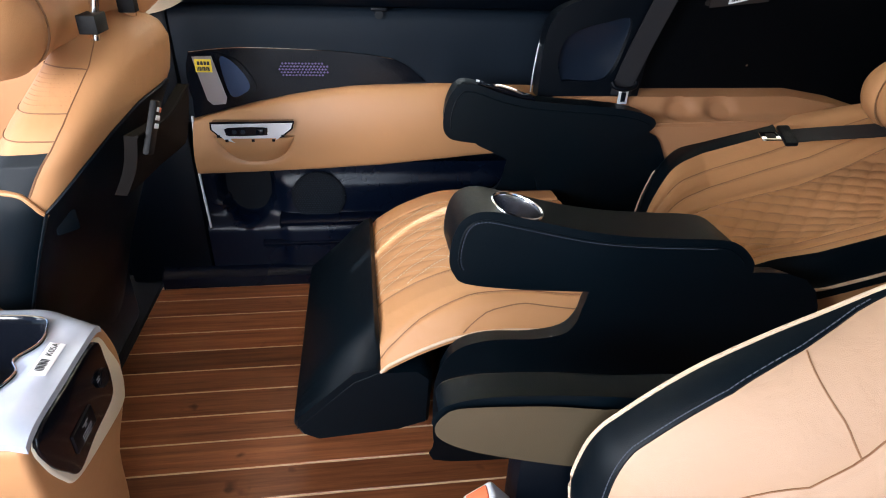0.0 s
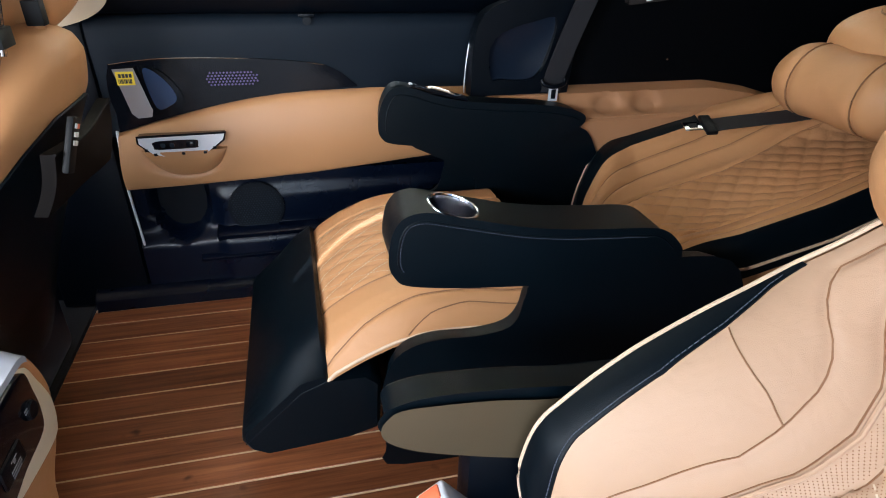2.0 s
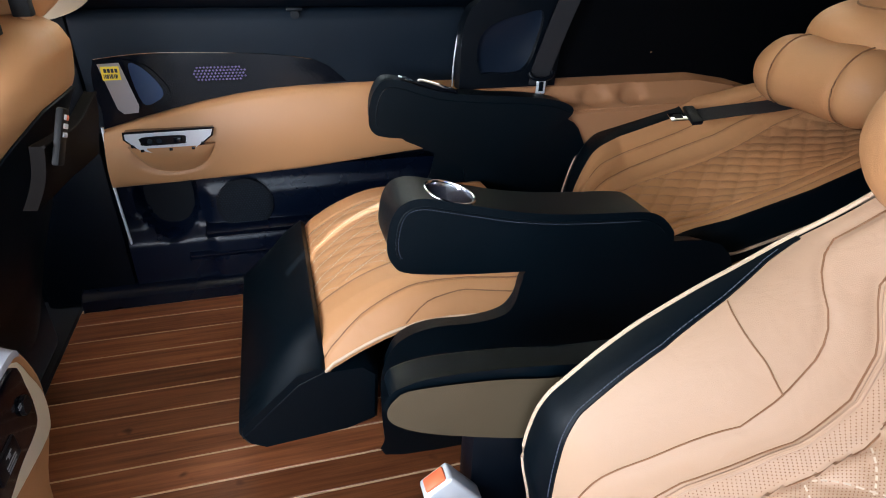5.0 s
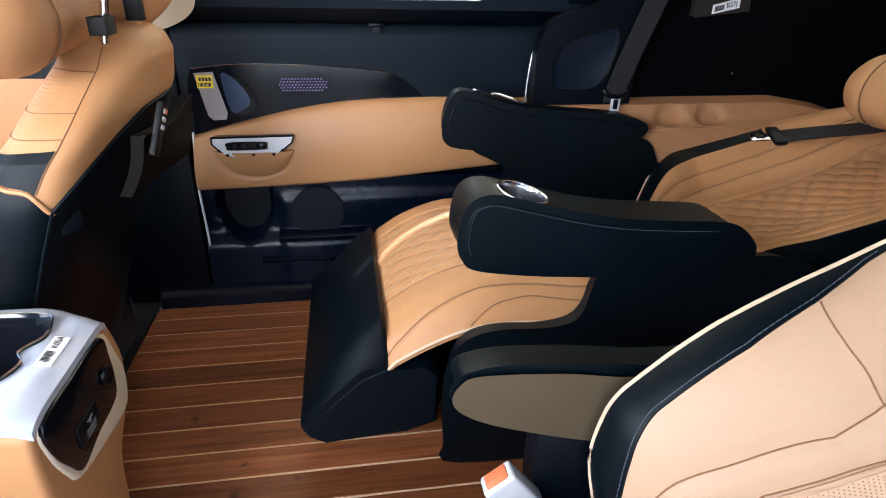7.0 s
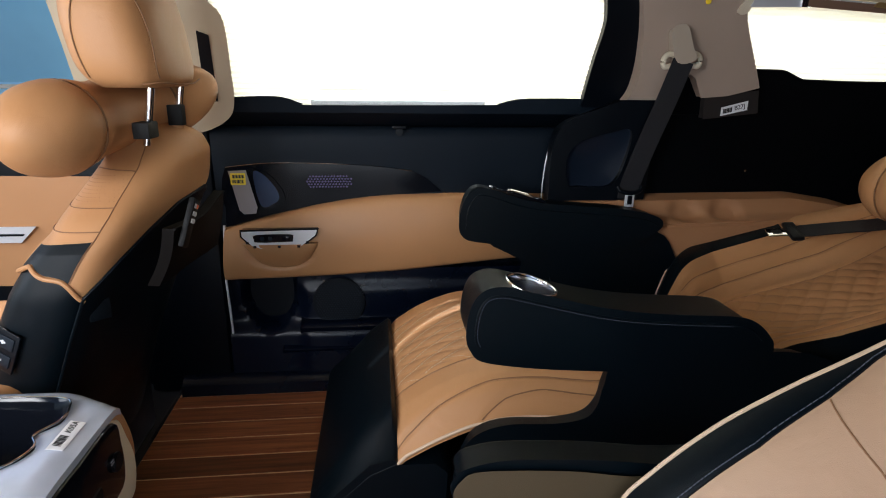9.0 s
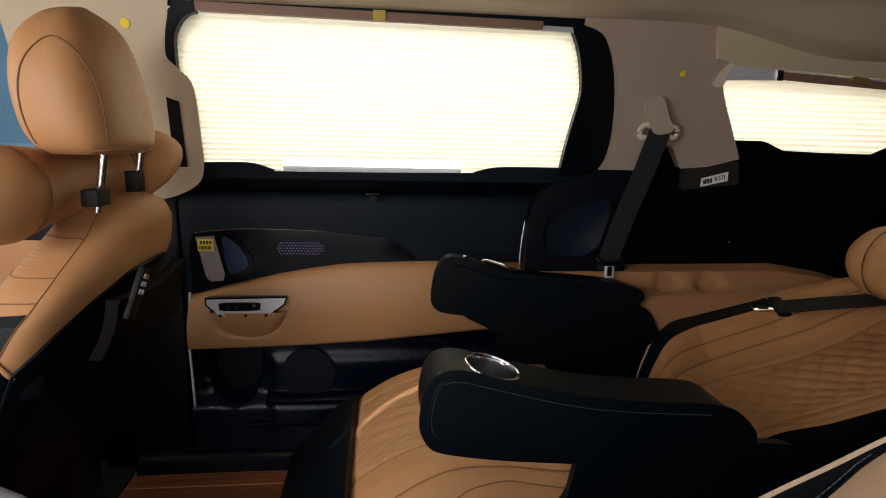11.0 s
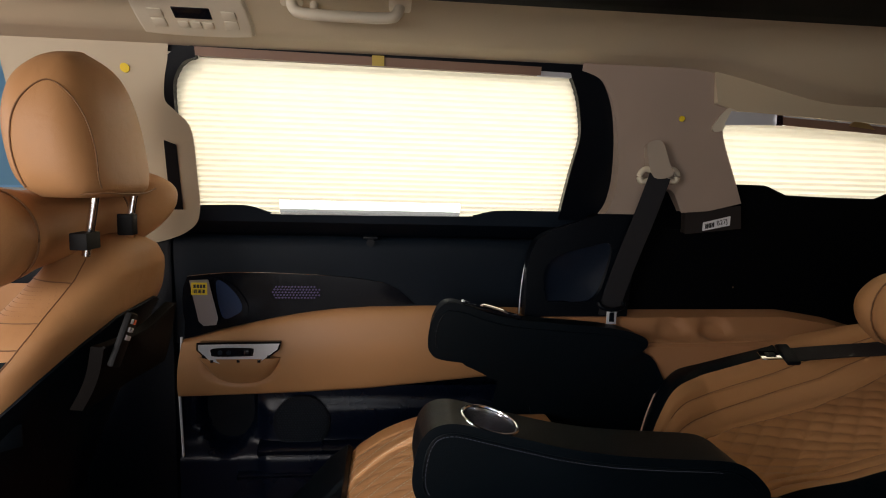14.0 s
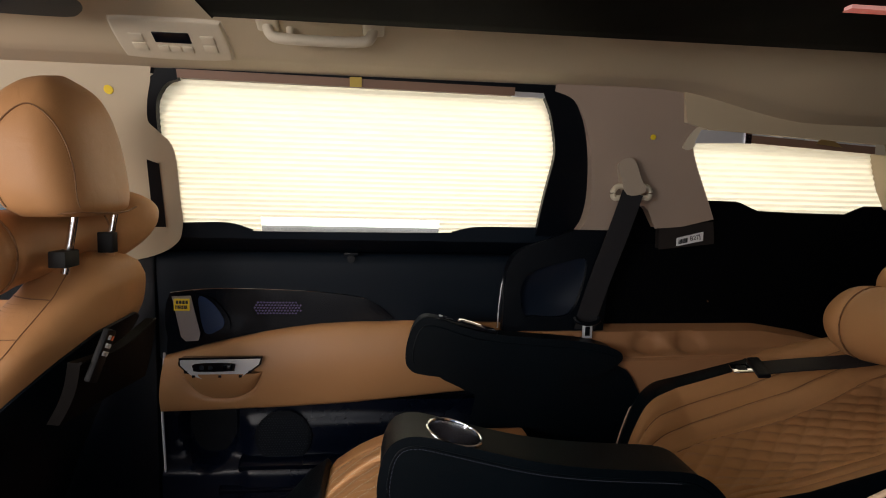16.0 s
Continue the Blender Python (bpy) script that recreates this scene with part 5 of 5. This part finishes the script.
SWM = fs_frame(PI * 0.565, 0.495, 0.001)
sw = part("switch_surround", box(-0.030, 0.030, -0.001, 0.004, -0.040, 0.040, 0.002, 3, SWM), BLACK_PLASTIC, fseat, "black walk-in switch surround")
for dz in (0.018, -0.018):
    b = part("switch", box(-0.022, 0.022, -0.003, -0.0005, dz - 0.012, dz + 0.012, 0.004, 3, SWM), SOFT_DARK, sw)
    part("switch_mark", merge(box(-0.006, 0.006, -0.0042, -0.0031, dz - 0.0015, dz + 0.0015, 0, 1, SWM), box(-0.0015, 0.0015, -0.0042, -0.0031, dz - 0.004, dz + 0.004, 0, 1, SWM)), WHITE, b)
part("seat_base", box(-1.05, -0.62, 0.90, 1.42, 0.0, 0.26, 0.03), BLACK_PLASTIC, fseat)
part("seat_cushion", box(-1.12, -0.66, 0.88, 1.44, 0.22, 0.38, 0.05, 4), TAN, fseat)
# pocket with a flap


def pocket_face(u, v):
    sag = 0.006 * math.sin(math.pi * u) * v
    top = Vector((-0.392 + 0.020 * u + sag, 1.05 + 0.29 * u, 0.648 + 0.018 * u - 0.012 * math.sin(math.pi * u)))
    low = Vector((-0.438 + 0.040 * u, 1.06 + 0.28 * u, 0.530 + 0.004 * u))
    return low.lerp(top, v) + Vector((0.006 * math.sin(math.pi * v) + 0.0015 * math.sin(9 * u + 4 * v), 0, 0))


pk = part("pocket", sheet(pocket_face, 24, 12, 0.022, (-1, 0, 0.1)), POCKET, fseat, "brown-black leatherette back pocket")
part("pocket_rim", tube([pocket_face(k / 20, 1.0) for k in range(21)], 0.0028), POCKET, pk)
part("hook_recess", box(-0.02, 0.02, -0.003, 0.003, -0.02, 0.02, 0.004, 2, Matrix.Translation(fs_point(0.85, 0.545, 0.006)) @ Matrix.Rotation(radians(45), 4, "Z")), BLACK, fseat)
rc = thing("remote_control", (-0.37, 1.10, 0.60), "small dark remote control stuck in the seat back pocket", "remote")
rm = Matrix.Translation((-0.378, 1.095, 0.655)) @ Matrix.Rotation(radians(14), 4, "Y") @ Matrix.Rotation(radians(-20), 4, "X")
part("remote_body", box(-0.006, 0.006, -0.02, 0.02, -0.055, 0.045, 0.004, 2, rm), RUBBER, rc)
for i in range(3):
    for j in range(2):
        part("key", box(0.005, 0.0085, -0.012 + j * 0.014, -0.003 + j * 0.014, -0.005 + i * 0.015, 0.004 + i * 0.015, 0.001, 1, rm), ORANGE if (i, j) == (2, 1) else SATIN, rc)

# headrest, posts, neck pillow
fhr = thing("headrest", (-0.45, 1.155, 0.82), "tan leather headrest on two chrome posts", "headrest", "headrests")


HR_REAR = [(0.912, -0.378), (0.95, -0.374), (1.03, -0.386), (1.10, -0.404), (1.14, -0.424), (1.165, -0.455)]
HR_FRONT = [(0.912, -0.515), (0.95, -0.540), (1.03, -0.552), (1.10, -0.540), (1.14, -0.508), (1.165, -0.465)]
HR_HALF = [(0.912, 0.126), (0.95, 0.141), (1.03, 0.144), (1.09, 0.132), (1.13, 0.105), (1.152, 0.070), (1.165, 0.012)]


def hr_curve(tab, z):
    """A smooth value between the rows of a table."""
    pts = smooth_line([(a, b, 0) for a, b in tab], 6)
    return lerp_at([(p.x, p.y) for p in pts], z)


def hr_plan(z):
    return hr_curve(HR_REAR, z), hr_curve(HR_FRONT, z), hr_curve(HR_HALF, z)


def hr_form():
    """A padded form, rounded in plan and domed on top."""
    bm = bmesh.new()
    rings = []
    for k in range(41):
        z = 0.912 + 0.253 * math.sin(0.5 * PI * k / 40)
        r, f, h = hr_plan(z)
        if k == 0:
            r, f, h = r - 0.012, f + 0.012, h - 0.012
        cx, d = (r + f) / 2, (r - f) / 2
        ring = []
        for i in range(64):
            a = i * math.tau / 64
            c, s = math.cos(a), math.sin(a)
            ring.append(bm.verts.new((cx + d * math.copysign(abs(c) ** 0.66, c), 1.155 + h * math.copysign(abs(s) ** 0.72, s), z - (0.004 if k == 0 else 0))))
        rings.append(ring)
    for a, b in zip(rings, rings[1:]):
        for i in range(64):
            bm.faces.new((a[i], a[(i + 1) % 64], b[(i + 1) % 64], b[i]))
    bm.faces.new(rings[0])
    bm.faces.new(rings[-1][::-1])
    return bm


def hr_near(x, z, lift=0.001):
    """The point of the near side of the pad at x, z."""
    r, f, h = hr_plan(z)
    cx, d = (r + f) / 2, (r - f) / 2
    c = max(-0.97, min(0.97, (x - cx) / d))
    s = (1 - abs(c) ** (2 / 0.66)) ** 0.5
    return Vector((x, 1.155 - h * s ** 0.72 - lift, z))


hpad = part("headrest_pad", hr_form(), TAN, fhr, "tan leather pad", sharp=60)
for q in (tube([hr_near(p.x, p.z) for p in smooth_line([(-0.494, 0, 0.925), (-0.506, 0, 0.985), (-0.500, 0, 1.040), (-0.480, 0, 1.078), (-0.452, 0, 1.098), (-0.424, 0, 1.080), (-0.404, 0, 1.040), (-0.392, 0, 0.985), (-0.388, 0, 0.925)], 5)], 0.0014, 6), tube(smooth_line([(-0.49, 1.035, 0.922), (-0.43, 1.04, 0.914), (-0.385, 1.05, 0.917), (-0.375, 1.12, 0.914), (-0.375, 1.20, 0.914), (-0.38, 1.27, 0.922)], 5), 0.0015, 6)):
    part("seam", q, SEAM, hpad)
for py in (1.115, 1.245):
    px = -0.447 if py < 1.2 else -0.433
    part("post", tube([(px, py, 0.80), (px + 0.025, py, 0.935)], 0.0075, 14), CHROME, fhr, "chrome post")
    part("post_sleeve", disc((px + 0.004, py, 0.826), 0.014, 0.01, (0.2, 0, 1), 18, bevel=0.002), TAN, fhr)
part("strap", box(-0.455, -0.425, 1.075, 1.125, 0.815, 0.845, 0.002), RUBBER, fhr, "black elastic pillow strap")
part("strap", box(-0.44, -0.41, 1.225, 1.25, 0.828, 0.87, 0.002), RUBBER, fhr, "black elastic pillow strap")
neck_pillow((-0.545, 1.150, 0.848), 0.50, 0.098, 0.075, Matrix.Rotation(radians(-9), 4, "Z") @ Matrix.Rotation(radians(-20), 4, "Y") @ Matrix.Rotation(radians(4), 4, "X"), TAN, "tan leather neck pillow strapped to the front headrest", 0.20)

# ---- centre console ----
con = thing("centre_console", (-0.6, 0.73, 0.0), "centre console end with silver top, cup holders and charge panel", "console")
CO = smooth_line([(0.605, 0.02), (0.590, 0.20), (0.582, 0.30), (0.582, 0.36), (0.60, 0.392), (0.73, 0.402), (0.84, 0.392), (0.876, 0.345), (0.886, 0.28), (0.852, 0.208), (0.795, 0.15), (0.76, 0.02)], 4, True)
part("console_body", prism([(p[0], p[1]) for p in CO], -1.10, -0.4475, axis="x", bevel=0.012, seg=4), TAN, con)
part("lower_body", box(-1.10, -0.475, 0.61, 0.755, 0.0, 0.14, 0.01), BLACK_PLASTIC, con)


def top_skin(u, v):
    # v runs from the front to the crisp rear edge
    y = 0.586 + 0.292 * u - 0.035 * step(0.75, 1.0, v) * u ** 3
    x = -0.90 + 0.456 * v
    z = lerp_at([(0, 0.424), (0.85, 0.418), (0.95, 0.412), (1, 0.403)], v) - 0.012 * (abs(2 * u - 1)) ** 8
    return Vector((x, y, z))


top = part("top_plate", sheet(top_skin, 40, 40, 0.012), material("silver_film_covered_plate", (0.56, 0.62, 0.74), 0.16, metal=0.25, spread=0.06, stain_scale=30), con, "silver top plate under protective film")
WELL = [(p[0], p[1]) for p in smooth_line([(-0.50, 0.80), (-0.52, 0.832), (-0.60, 0.842), (-0.72, 0.835), (-0.74, 0.74), (-0.70, 0.64), (-0.58, 0.635), (-0.52, 0.655), (-0.50, 0.70), (-0.515, 0.73), (-0.497, 0.765)], 4, True)]


cut_away(top, prism(WELL, 0.30, 0.50, axis="z"))
cut_away(bpy.data.objects["console_body"], prism(WELL, 0.31, 0.50, axis="z"))
inner = bmesh.new()
r1 = [inner.verts.new((x, y, 0.4205)) for x, y in WELL]
r2 = [inner.verts.new((-0.61 + (x + 0.61) * 0.93, 0.735 + (y - 0.735) * 0.95, 0.412)) for x, y in WELL]
r3 = [inner.verts.new((-0.61 + (x + 0.61) * 0.84, 0.735 + (y - 0.735) * 0.84, 0.325)) for x, y in WELL]
for ra, rb in ((r1, r2), (r2, r3)):
    for k in range(len(WELL)):
        inner.faces.new((ra[k], ra[(k + 1) % len(WELL)], rb[(k + 1) % len(WELL)], rb[k]))
inner.faces.new(r3)
well = part("cup_well", inner, GLOSS, con, "black cup holder well")
part("well_rim", tube([(x, y, 0.4215) for x, y in WELL], 0.0016, 8, closed=True), CHROME, well)
kl = part("paper_label", sheet(lambda u, v: top_skin(0.40 + 0.27 * u, 0.908 + 0.050 * v) + Vector((0, 0, 0.0012)), 12, 6, 0.0006), WHITE, top, "white label with barcode")
LM = Matrix.Translation((-0.475, 0.742, 0.4150)) @ Matrix.Rotation(radians(17), 4, "Y") @ Matrix.Rotation(radians(90), 4, "Z") @ Matrix.Scale(0.68, 4)
words("K05A", 0.019, LM @ Matrix.Translation((0.022, 0.0, 0.0)), INK, kl)
part("barcode", merge(*[box(-0.048 + i * 0.0042, -0.0465 + i * 0.0042 + (i % 3) * 0.0005, -0.009, 0.009, -0.0004, 0.0006, 0, 1, LM) for i in range(9)]), INK, kl)
bezel = part("rear_bezel", prism([(p[0], p[1]) for p in smooth_line([(0.604, 0.384), (0.70, 0.390), (0.82, 0.385), (0.852, 0.335), (0.870, 0.28), (0.862, 0.235), (0.835, 0.215), (0.74, 0.225), (0.655, 0.242), (0.628, 0.275), (0.605, 0.33)], 4, True)], -0.462, -0.444, axis="x", bevel=0.005, seg=3), CHAMPAGNE, con, "champagne satin bezel")
panel = part("charge_panel", prism([(p[0], p[1]) for p in smooth_line([(0.606, 0.386), (0.70, 0.391), (0.806, 0.387), (0.820, 0.340), (0.820, 0.296), (0.802, 0.266), (0.725, 0.262), (0.662, 0.254), (0.638, 0.28), (0.610, 0.33)], 4, True)], -0.452, -0.439, axis="x", bevel=0.003), GLOSS, con)
part("socket", disc((-0.438, 0.79, 0.325), 0.016, 0.01, (1, 0, 0), 20, bevel=0.002), BLACK_PLASTIC, panel)
part("socket_flap", box(-0.442, -0.435, 0.665, 0.735, 0.285, 0.322, 0.004), BLACK_PLASTIC, panel)
GREY_PRINT = material("grey_print", (0.22, 0.23, 0.25), 0.6)
for y0, y1, z0, z1 in ((0.693, 0.712, 0.312, 0.314), (0.699, 0.706, 0.306, 0.311), (0.686, 0.718, 0.299, 0.301), (0.686, 0.718, 0.294, 0.296), (0.686, 0.714, 0.289, 0.291), (0.768, 0.778, 0.338, 0.340), (0.768, 0.778, 0.333, 0.335)):
    part("socket_mark", box(-0.4355, -0.4342, y0, y1, z0, z1, 0), GREY_PRINT, panel)

# ---- roof fittings ----


def cove_frame(x, v):
    """A frame lying on the headliner's side: x along the roof, y up the slope, z out of it."""
    u = (x + 1.9) / 3.65
    p = cove(u, v)
    a = Vector((1, 0, 0))
    b = (cove(u, v + 0.02) - cove(u, v - 0.02)).normalized()
    n = a.cross(b).normalized()
    if n.z > 0:
        n = -n
    m = Matrix((a, b, n)).transposed().to_4x4()
    m.translation = p
    return m


cm = cove_frame(-0.292, 0.47)
ctl = thing("climate_control_panel", tuple(cm.translation), "beige ceiling climate control panel with dark display", "control panel")
part("panel_frame", prism([(p[0], p[1]) for p in smooth_line([(-0.095, -0.050), (0.0, -0.054), (0.092, -0.050), (0.107, -0.036), (0.104, 0.046), (0.090, 0.060), (0.0, 0.062), (-0.092, 0.060), (-0.109, 0.046), (-0.110, -0.036)], 4, True)], 0.0, 0.008, axis="z", bevel=0.004, tilt=lambda x, y, z: cm @ Vector((x, y, z))), PLASTIC_BEIGE, ctl)
part("display", box(-0.036, 0.036, 0.000, 0.030, 0.006, 0.0095, 0.001, 1, cm), GLOSS, ctl, "dark display")
for bx in (-0.024, 0.0, 0.024):
    part("button", box(bx - 0.0105, bx + 0.0105, -0.026, -0.008, 0.006, 0.011, 0.002, 2, cm), PLASTIC_BEIGE, ctl)
for bx in (-0.070, 0.070):
    for by in (0.012, -0.014):
        part("button", box(bx - 0.014, bx + 0.014, by - 0.012, by + 0.012, 0.006, 0.011, 0.003, 2, cm), PLASTIC_BEIGE, ctl)

hm = cove_frame(0.01, 0.63)
gh = thing("grab_handle", tuple(hm.translation), "beige folding ceiling grab handle", "handle")
part("grip", tube([hm @ Vector(p) for p in smooth_line([(-0.105, -0.02, 0.0), (-0.10, -0.02, 0.022), (-0.08, -0.02, 0.034), (0.0, -0.02, 0.036), (0.08, -0.02, 0.034), (0.10, -0.02, 0.022), (0.105, -0.02, 0.0)], 5)], 0.011, 12), PLASTIC_BEIGE, gh)
for hx in (-0.105, 0.105):
    part("mount", box(hx - 0.022, hx + 0.022, -0.038, 0.012, -0.004, 0.010, 0.006, 3, hm), PLASTIC_BEIGE, gh)
part("coat_hook", disc(hm @ Vector((-0.062, -0.03, 0.012)), 0.008, 0.02, hm.to_3x3() @ Vector((0, -0.3, 1)), 14, bevel=0.002), PLASTIC_BEIGE, gh)

rcn = thing("roof_console", (0.6, 0.6, 1.27), "dark overhead roof console with a red-lit strip", "roof console")
part("console_side", prism([(p[0], p[1]) for p in smooth_line([(1.03, 1.34), (1.02, 1.27), (1.00, 1.250), (0.96, 1.245), (0.60, 1.255), (0.40, 1.30), (0.40, 1.34)], 3, True)], -0.145, 1.74, axis="x", bevel=0.01), material("dark_walnut_lacquer", (0.0016, 0.0009, 0.0009), 0.8, spec=0.04), rcn)

strip = bpy.data.materials.new("red_light_strip")
strip.use_nodes = True
strip.node_tree.nodes["Principled BSDF"].inputs["Emission Color"].default_value = (1.0, 0.05, 0.02, 1)
strip.node_tree.nodes["Principled BSDF"].inputs["Emission Strength"].default_value = 0.5
part("light_strip", prism([(0.80, 0.770), (1.70, 0.770), (1.70, 0.785), (0.80, 0.785)], 1.241, 1.248, axis="z", bevel=0.002), strip, rcn, "glowing red light strip")
vis = thing("overhead_pod", (-0.50, 1.05, 1.28), "dark grey rounded overhead pod on the headliner", "pod")
part("pod_body", prism([(p[0], p[1]) for p in smooth_line([(-0.70, 0.90), (-0.42, 0.95), (-0.37, 1.00), (-0.40, 1.075), (-0.46, 1.10), (-0.70, 1.06)], 4, True)], 1.262, 1.32, axis="z", bevel=0.012, seg=3), SOFT_DARK, vis)

# ---- belts ----
sb = thing("seat_belt", (0.8, 1.45, 0.6), "dark grey seat belt hanging from the rear pillar", "seat belt", "seat belts")
GY = 1.425
part("guide_cover", prism([(p[0], p[1]) for p in smooth_line([(0.738, 1.050), (0.750, 1.060), (0.770, 1.057), (0.788, 1.012), (0.800, 0.986), (0.760, 0.980), (0.744, 1.020)], 4, True)], 1.405, 1.455, bevel=0.009, seg=3), TAUPE_PLASTIC, sb, "taupe guide cover")
part("guide_ring", tube(smooth_line([(0.745, GY, 0.966), (0.731, GY, 0.966), (0.728, GY, 0.982), (0.742, GY, 0.996), (0.775, GY, 0.990), (0.812, GY, 0.997), (0.826, GY, 0.984), (0.822, GY, 0.968), (0.808, GY, 0.968), (0.775, GY, 0.971)], 5, True), 0.0075, 10, closed=True), PLASTIC_BEIGE, sb, "beige guide ring")
part("webbing", ribbon(smooth_line([(0.775, 1.412, 0.980), (0.764, 1.415, 0.94), (0.742, 1.425, 0.86), (0.712, 1.437, 0.76), (0.685, 1.446, 0.660), (0.678, 1.447, 0.615)], 5), 0.056, 0.003, (1, 0, -0.3)), WEBBING, sb)
part("loop", tube(smooth_line([(0.645, 1.437, 0.652), (0.652, 1.432, 0.640), (0.68, 1.430, 0.634), (0.708, 1.434, 0.640), (0.712, 1.440, 0.652)], 4), 0.006, 10), BLACK_PLASTIC, sb)
tn = part("buckle_tongue", box(0.665, 0.692, 1.428, 1.432, 0.596, 0.638, 0.003), SATIN, sb, "chrome buckle tongue")
part("tongue_slot", box(0.672, 0.685, 1.4265, 1.4285, 0.603, 0.628, 0.002), BLACK_PLASTIC, tn)

sb2 = thing("seat_belt", (1.1, 1.28, 0.52), "black seat belt lying across the reclined backrest", "seat belt", "seat belts")


part("webbing", ribbon(smooth_line([(1.035, 1.262, 0.562), (1.10, 1.250, 0.572), (1.17, 1.235, 0.582), (1.24, 1.218, 0.592), (1.34, 1.20, 0.61), (1.44, 1.18, 0.63)], 4), 0.055, 0.003, (0.2, 1, 0.25)), WEBBING, sb2)
tm = Matrix.Translation((1.040, 1.262, 0.564)) @ Matrix.Rotation(radians(14), 4, "X") @ Matrix.Rotation(radians(-9), 4, "Y") @ Matrix.Rotation(radians(-12), 4, "Z")
t2 = part("buckle_tongue", box(-0.055, 0.0, -0.018, 0.018, -0.002, 0.002, 0.002, 2, tm), CHROME, sb2, "chrome buckle tongue")
part("tongue_slot", box(-0.043, -0.020, -0.010, 0.010, 0.0015, 0.003, 0.001, 1, tm), BLACK_PLASTIC, t2)
part("tongue_grip", box(-0.008, 0.022, -0.040, 0.040, -0.005, 0.008, 0.005, 2, tm), BLACK_PLASTIC, sb2)

# ---- outside ----
car = thing("parked_car", (-2.8, 3.9, -0.42), "parked car painted the sky's blue beyond the passenger window", "car")
# paint and glass coloured sky blue, standing in for sky and its reflection
BLUE = material("sky_blue_car_paint", (0.36, 0.68, 0.98), 0.25, coat=0.6)
SKY_GLASS = material("sky_reflection_car_glass", (0.26, 0.54, 0.86), 0.08, spec=0.5, spread=0.25, stain_scale=1.2)
CB = smooth_line([(-5.2, -0.20), (-5.25, 0.35), (-5.0, 0.62), (-4.4, 0.80), (-3.7, 1.30), (-3.0, 1.62), (-1.6, 1.70), (-0.3, 1.66), (0.2, 1.50), (0.4, 0.80), (0.4, 0.10), (0.2, -0.22)], 5, True)
part("car_body", prism([(p[0], p[1]) for p in CB], 3.1, 4.8, bevel=0.10, seg=4), BLUE, car)
part("side_window", prism([(-4.10, 0.88), (-3.55, 1.25), (-2.95, 1.52), (-1.95, 1.56), (-1.95, 0.88)], 3.085, 3.10, bevel=0.004), SKY_GLASS, car)
part("side_window", prism([(-1.85, 0.88), (-1.85, 1.56), (-0.4, 1.53), (-0.1, 0.90)], 3.085, 3.10, bevel=0.004), SKY_GLASS, car)
part("door_strip", prism([(-4.1, 0.845), (-0.1, 0.845), (-0.1, 0.865), (-4.1, 0.865)], 3.08, 3.10), CHROME, car)
for wx in (-4.4, -0.6):
    w = part("wheel", disc((wx, 3.18, -0.12), 0.30, 0.2, (0, 1, 0), 32, bevel=0.03), RUBBER, car)
    part("rim", disc((wx, 3.07, -0.12), 0.19, 0.02, (0, 1, 0), 24, bevel=0.004), SATIN, w)

# ---- planks, one by one ----
PW = 0.078
for k in range(-1, 23):
    ob = part("plank", box(-0.61, 1.70, 1.482 - PW * (k + 1) + 0.0022, 1.482 - PW * k - 0.0022 if k >= 0 else 1.545, -0.02, 0.0, 0.0012, 1), WOOD, floor)
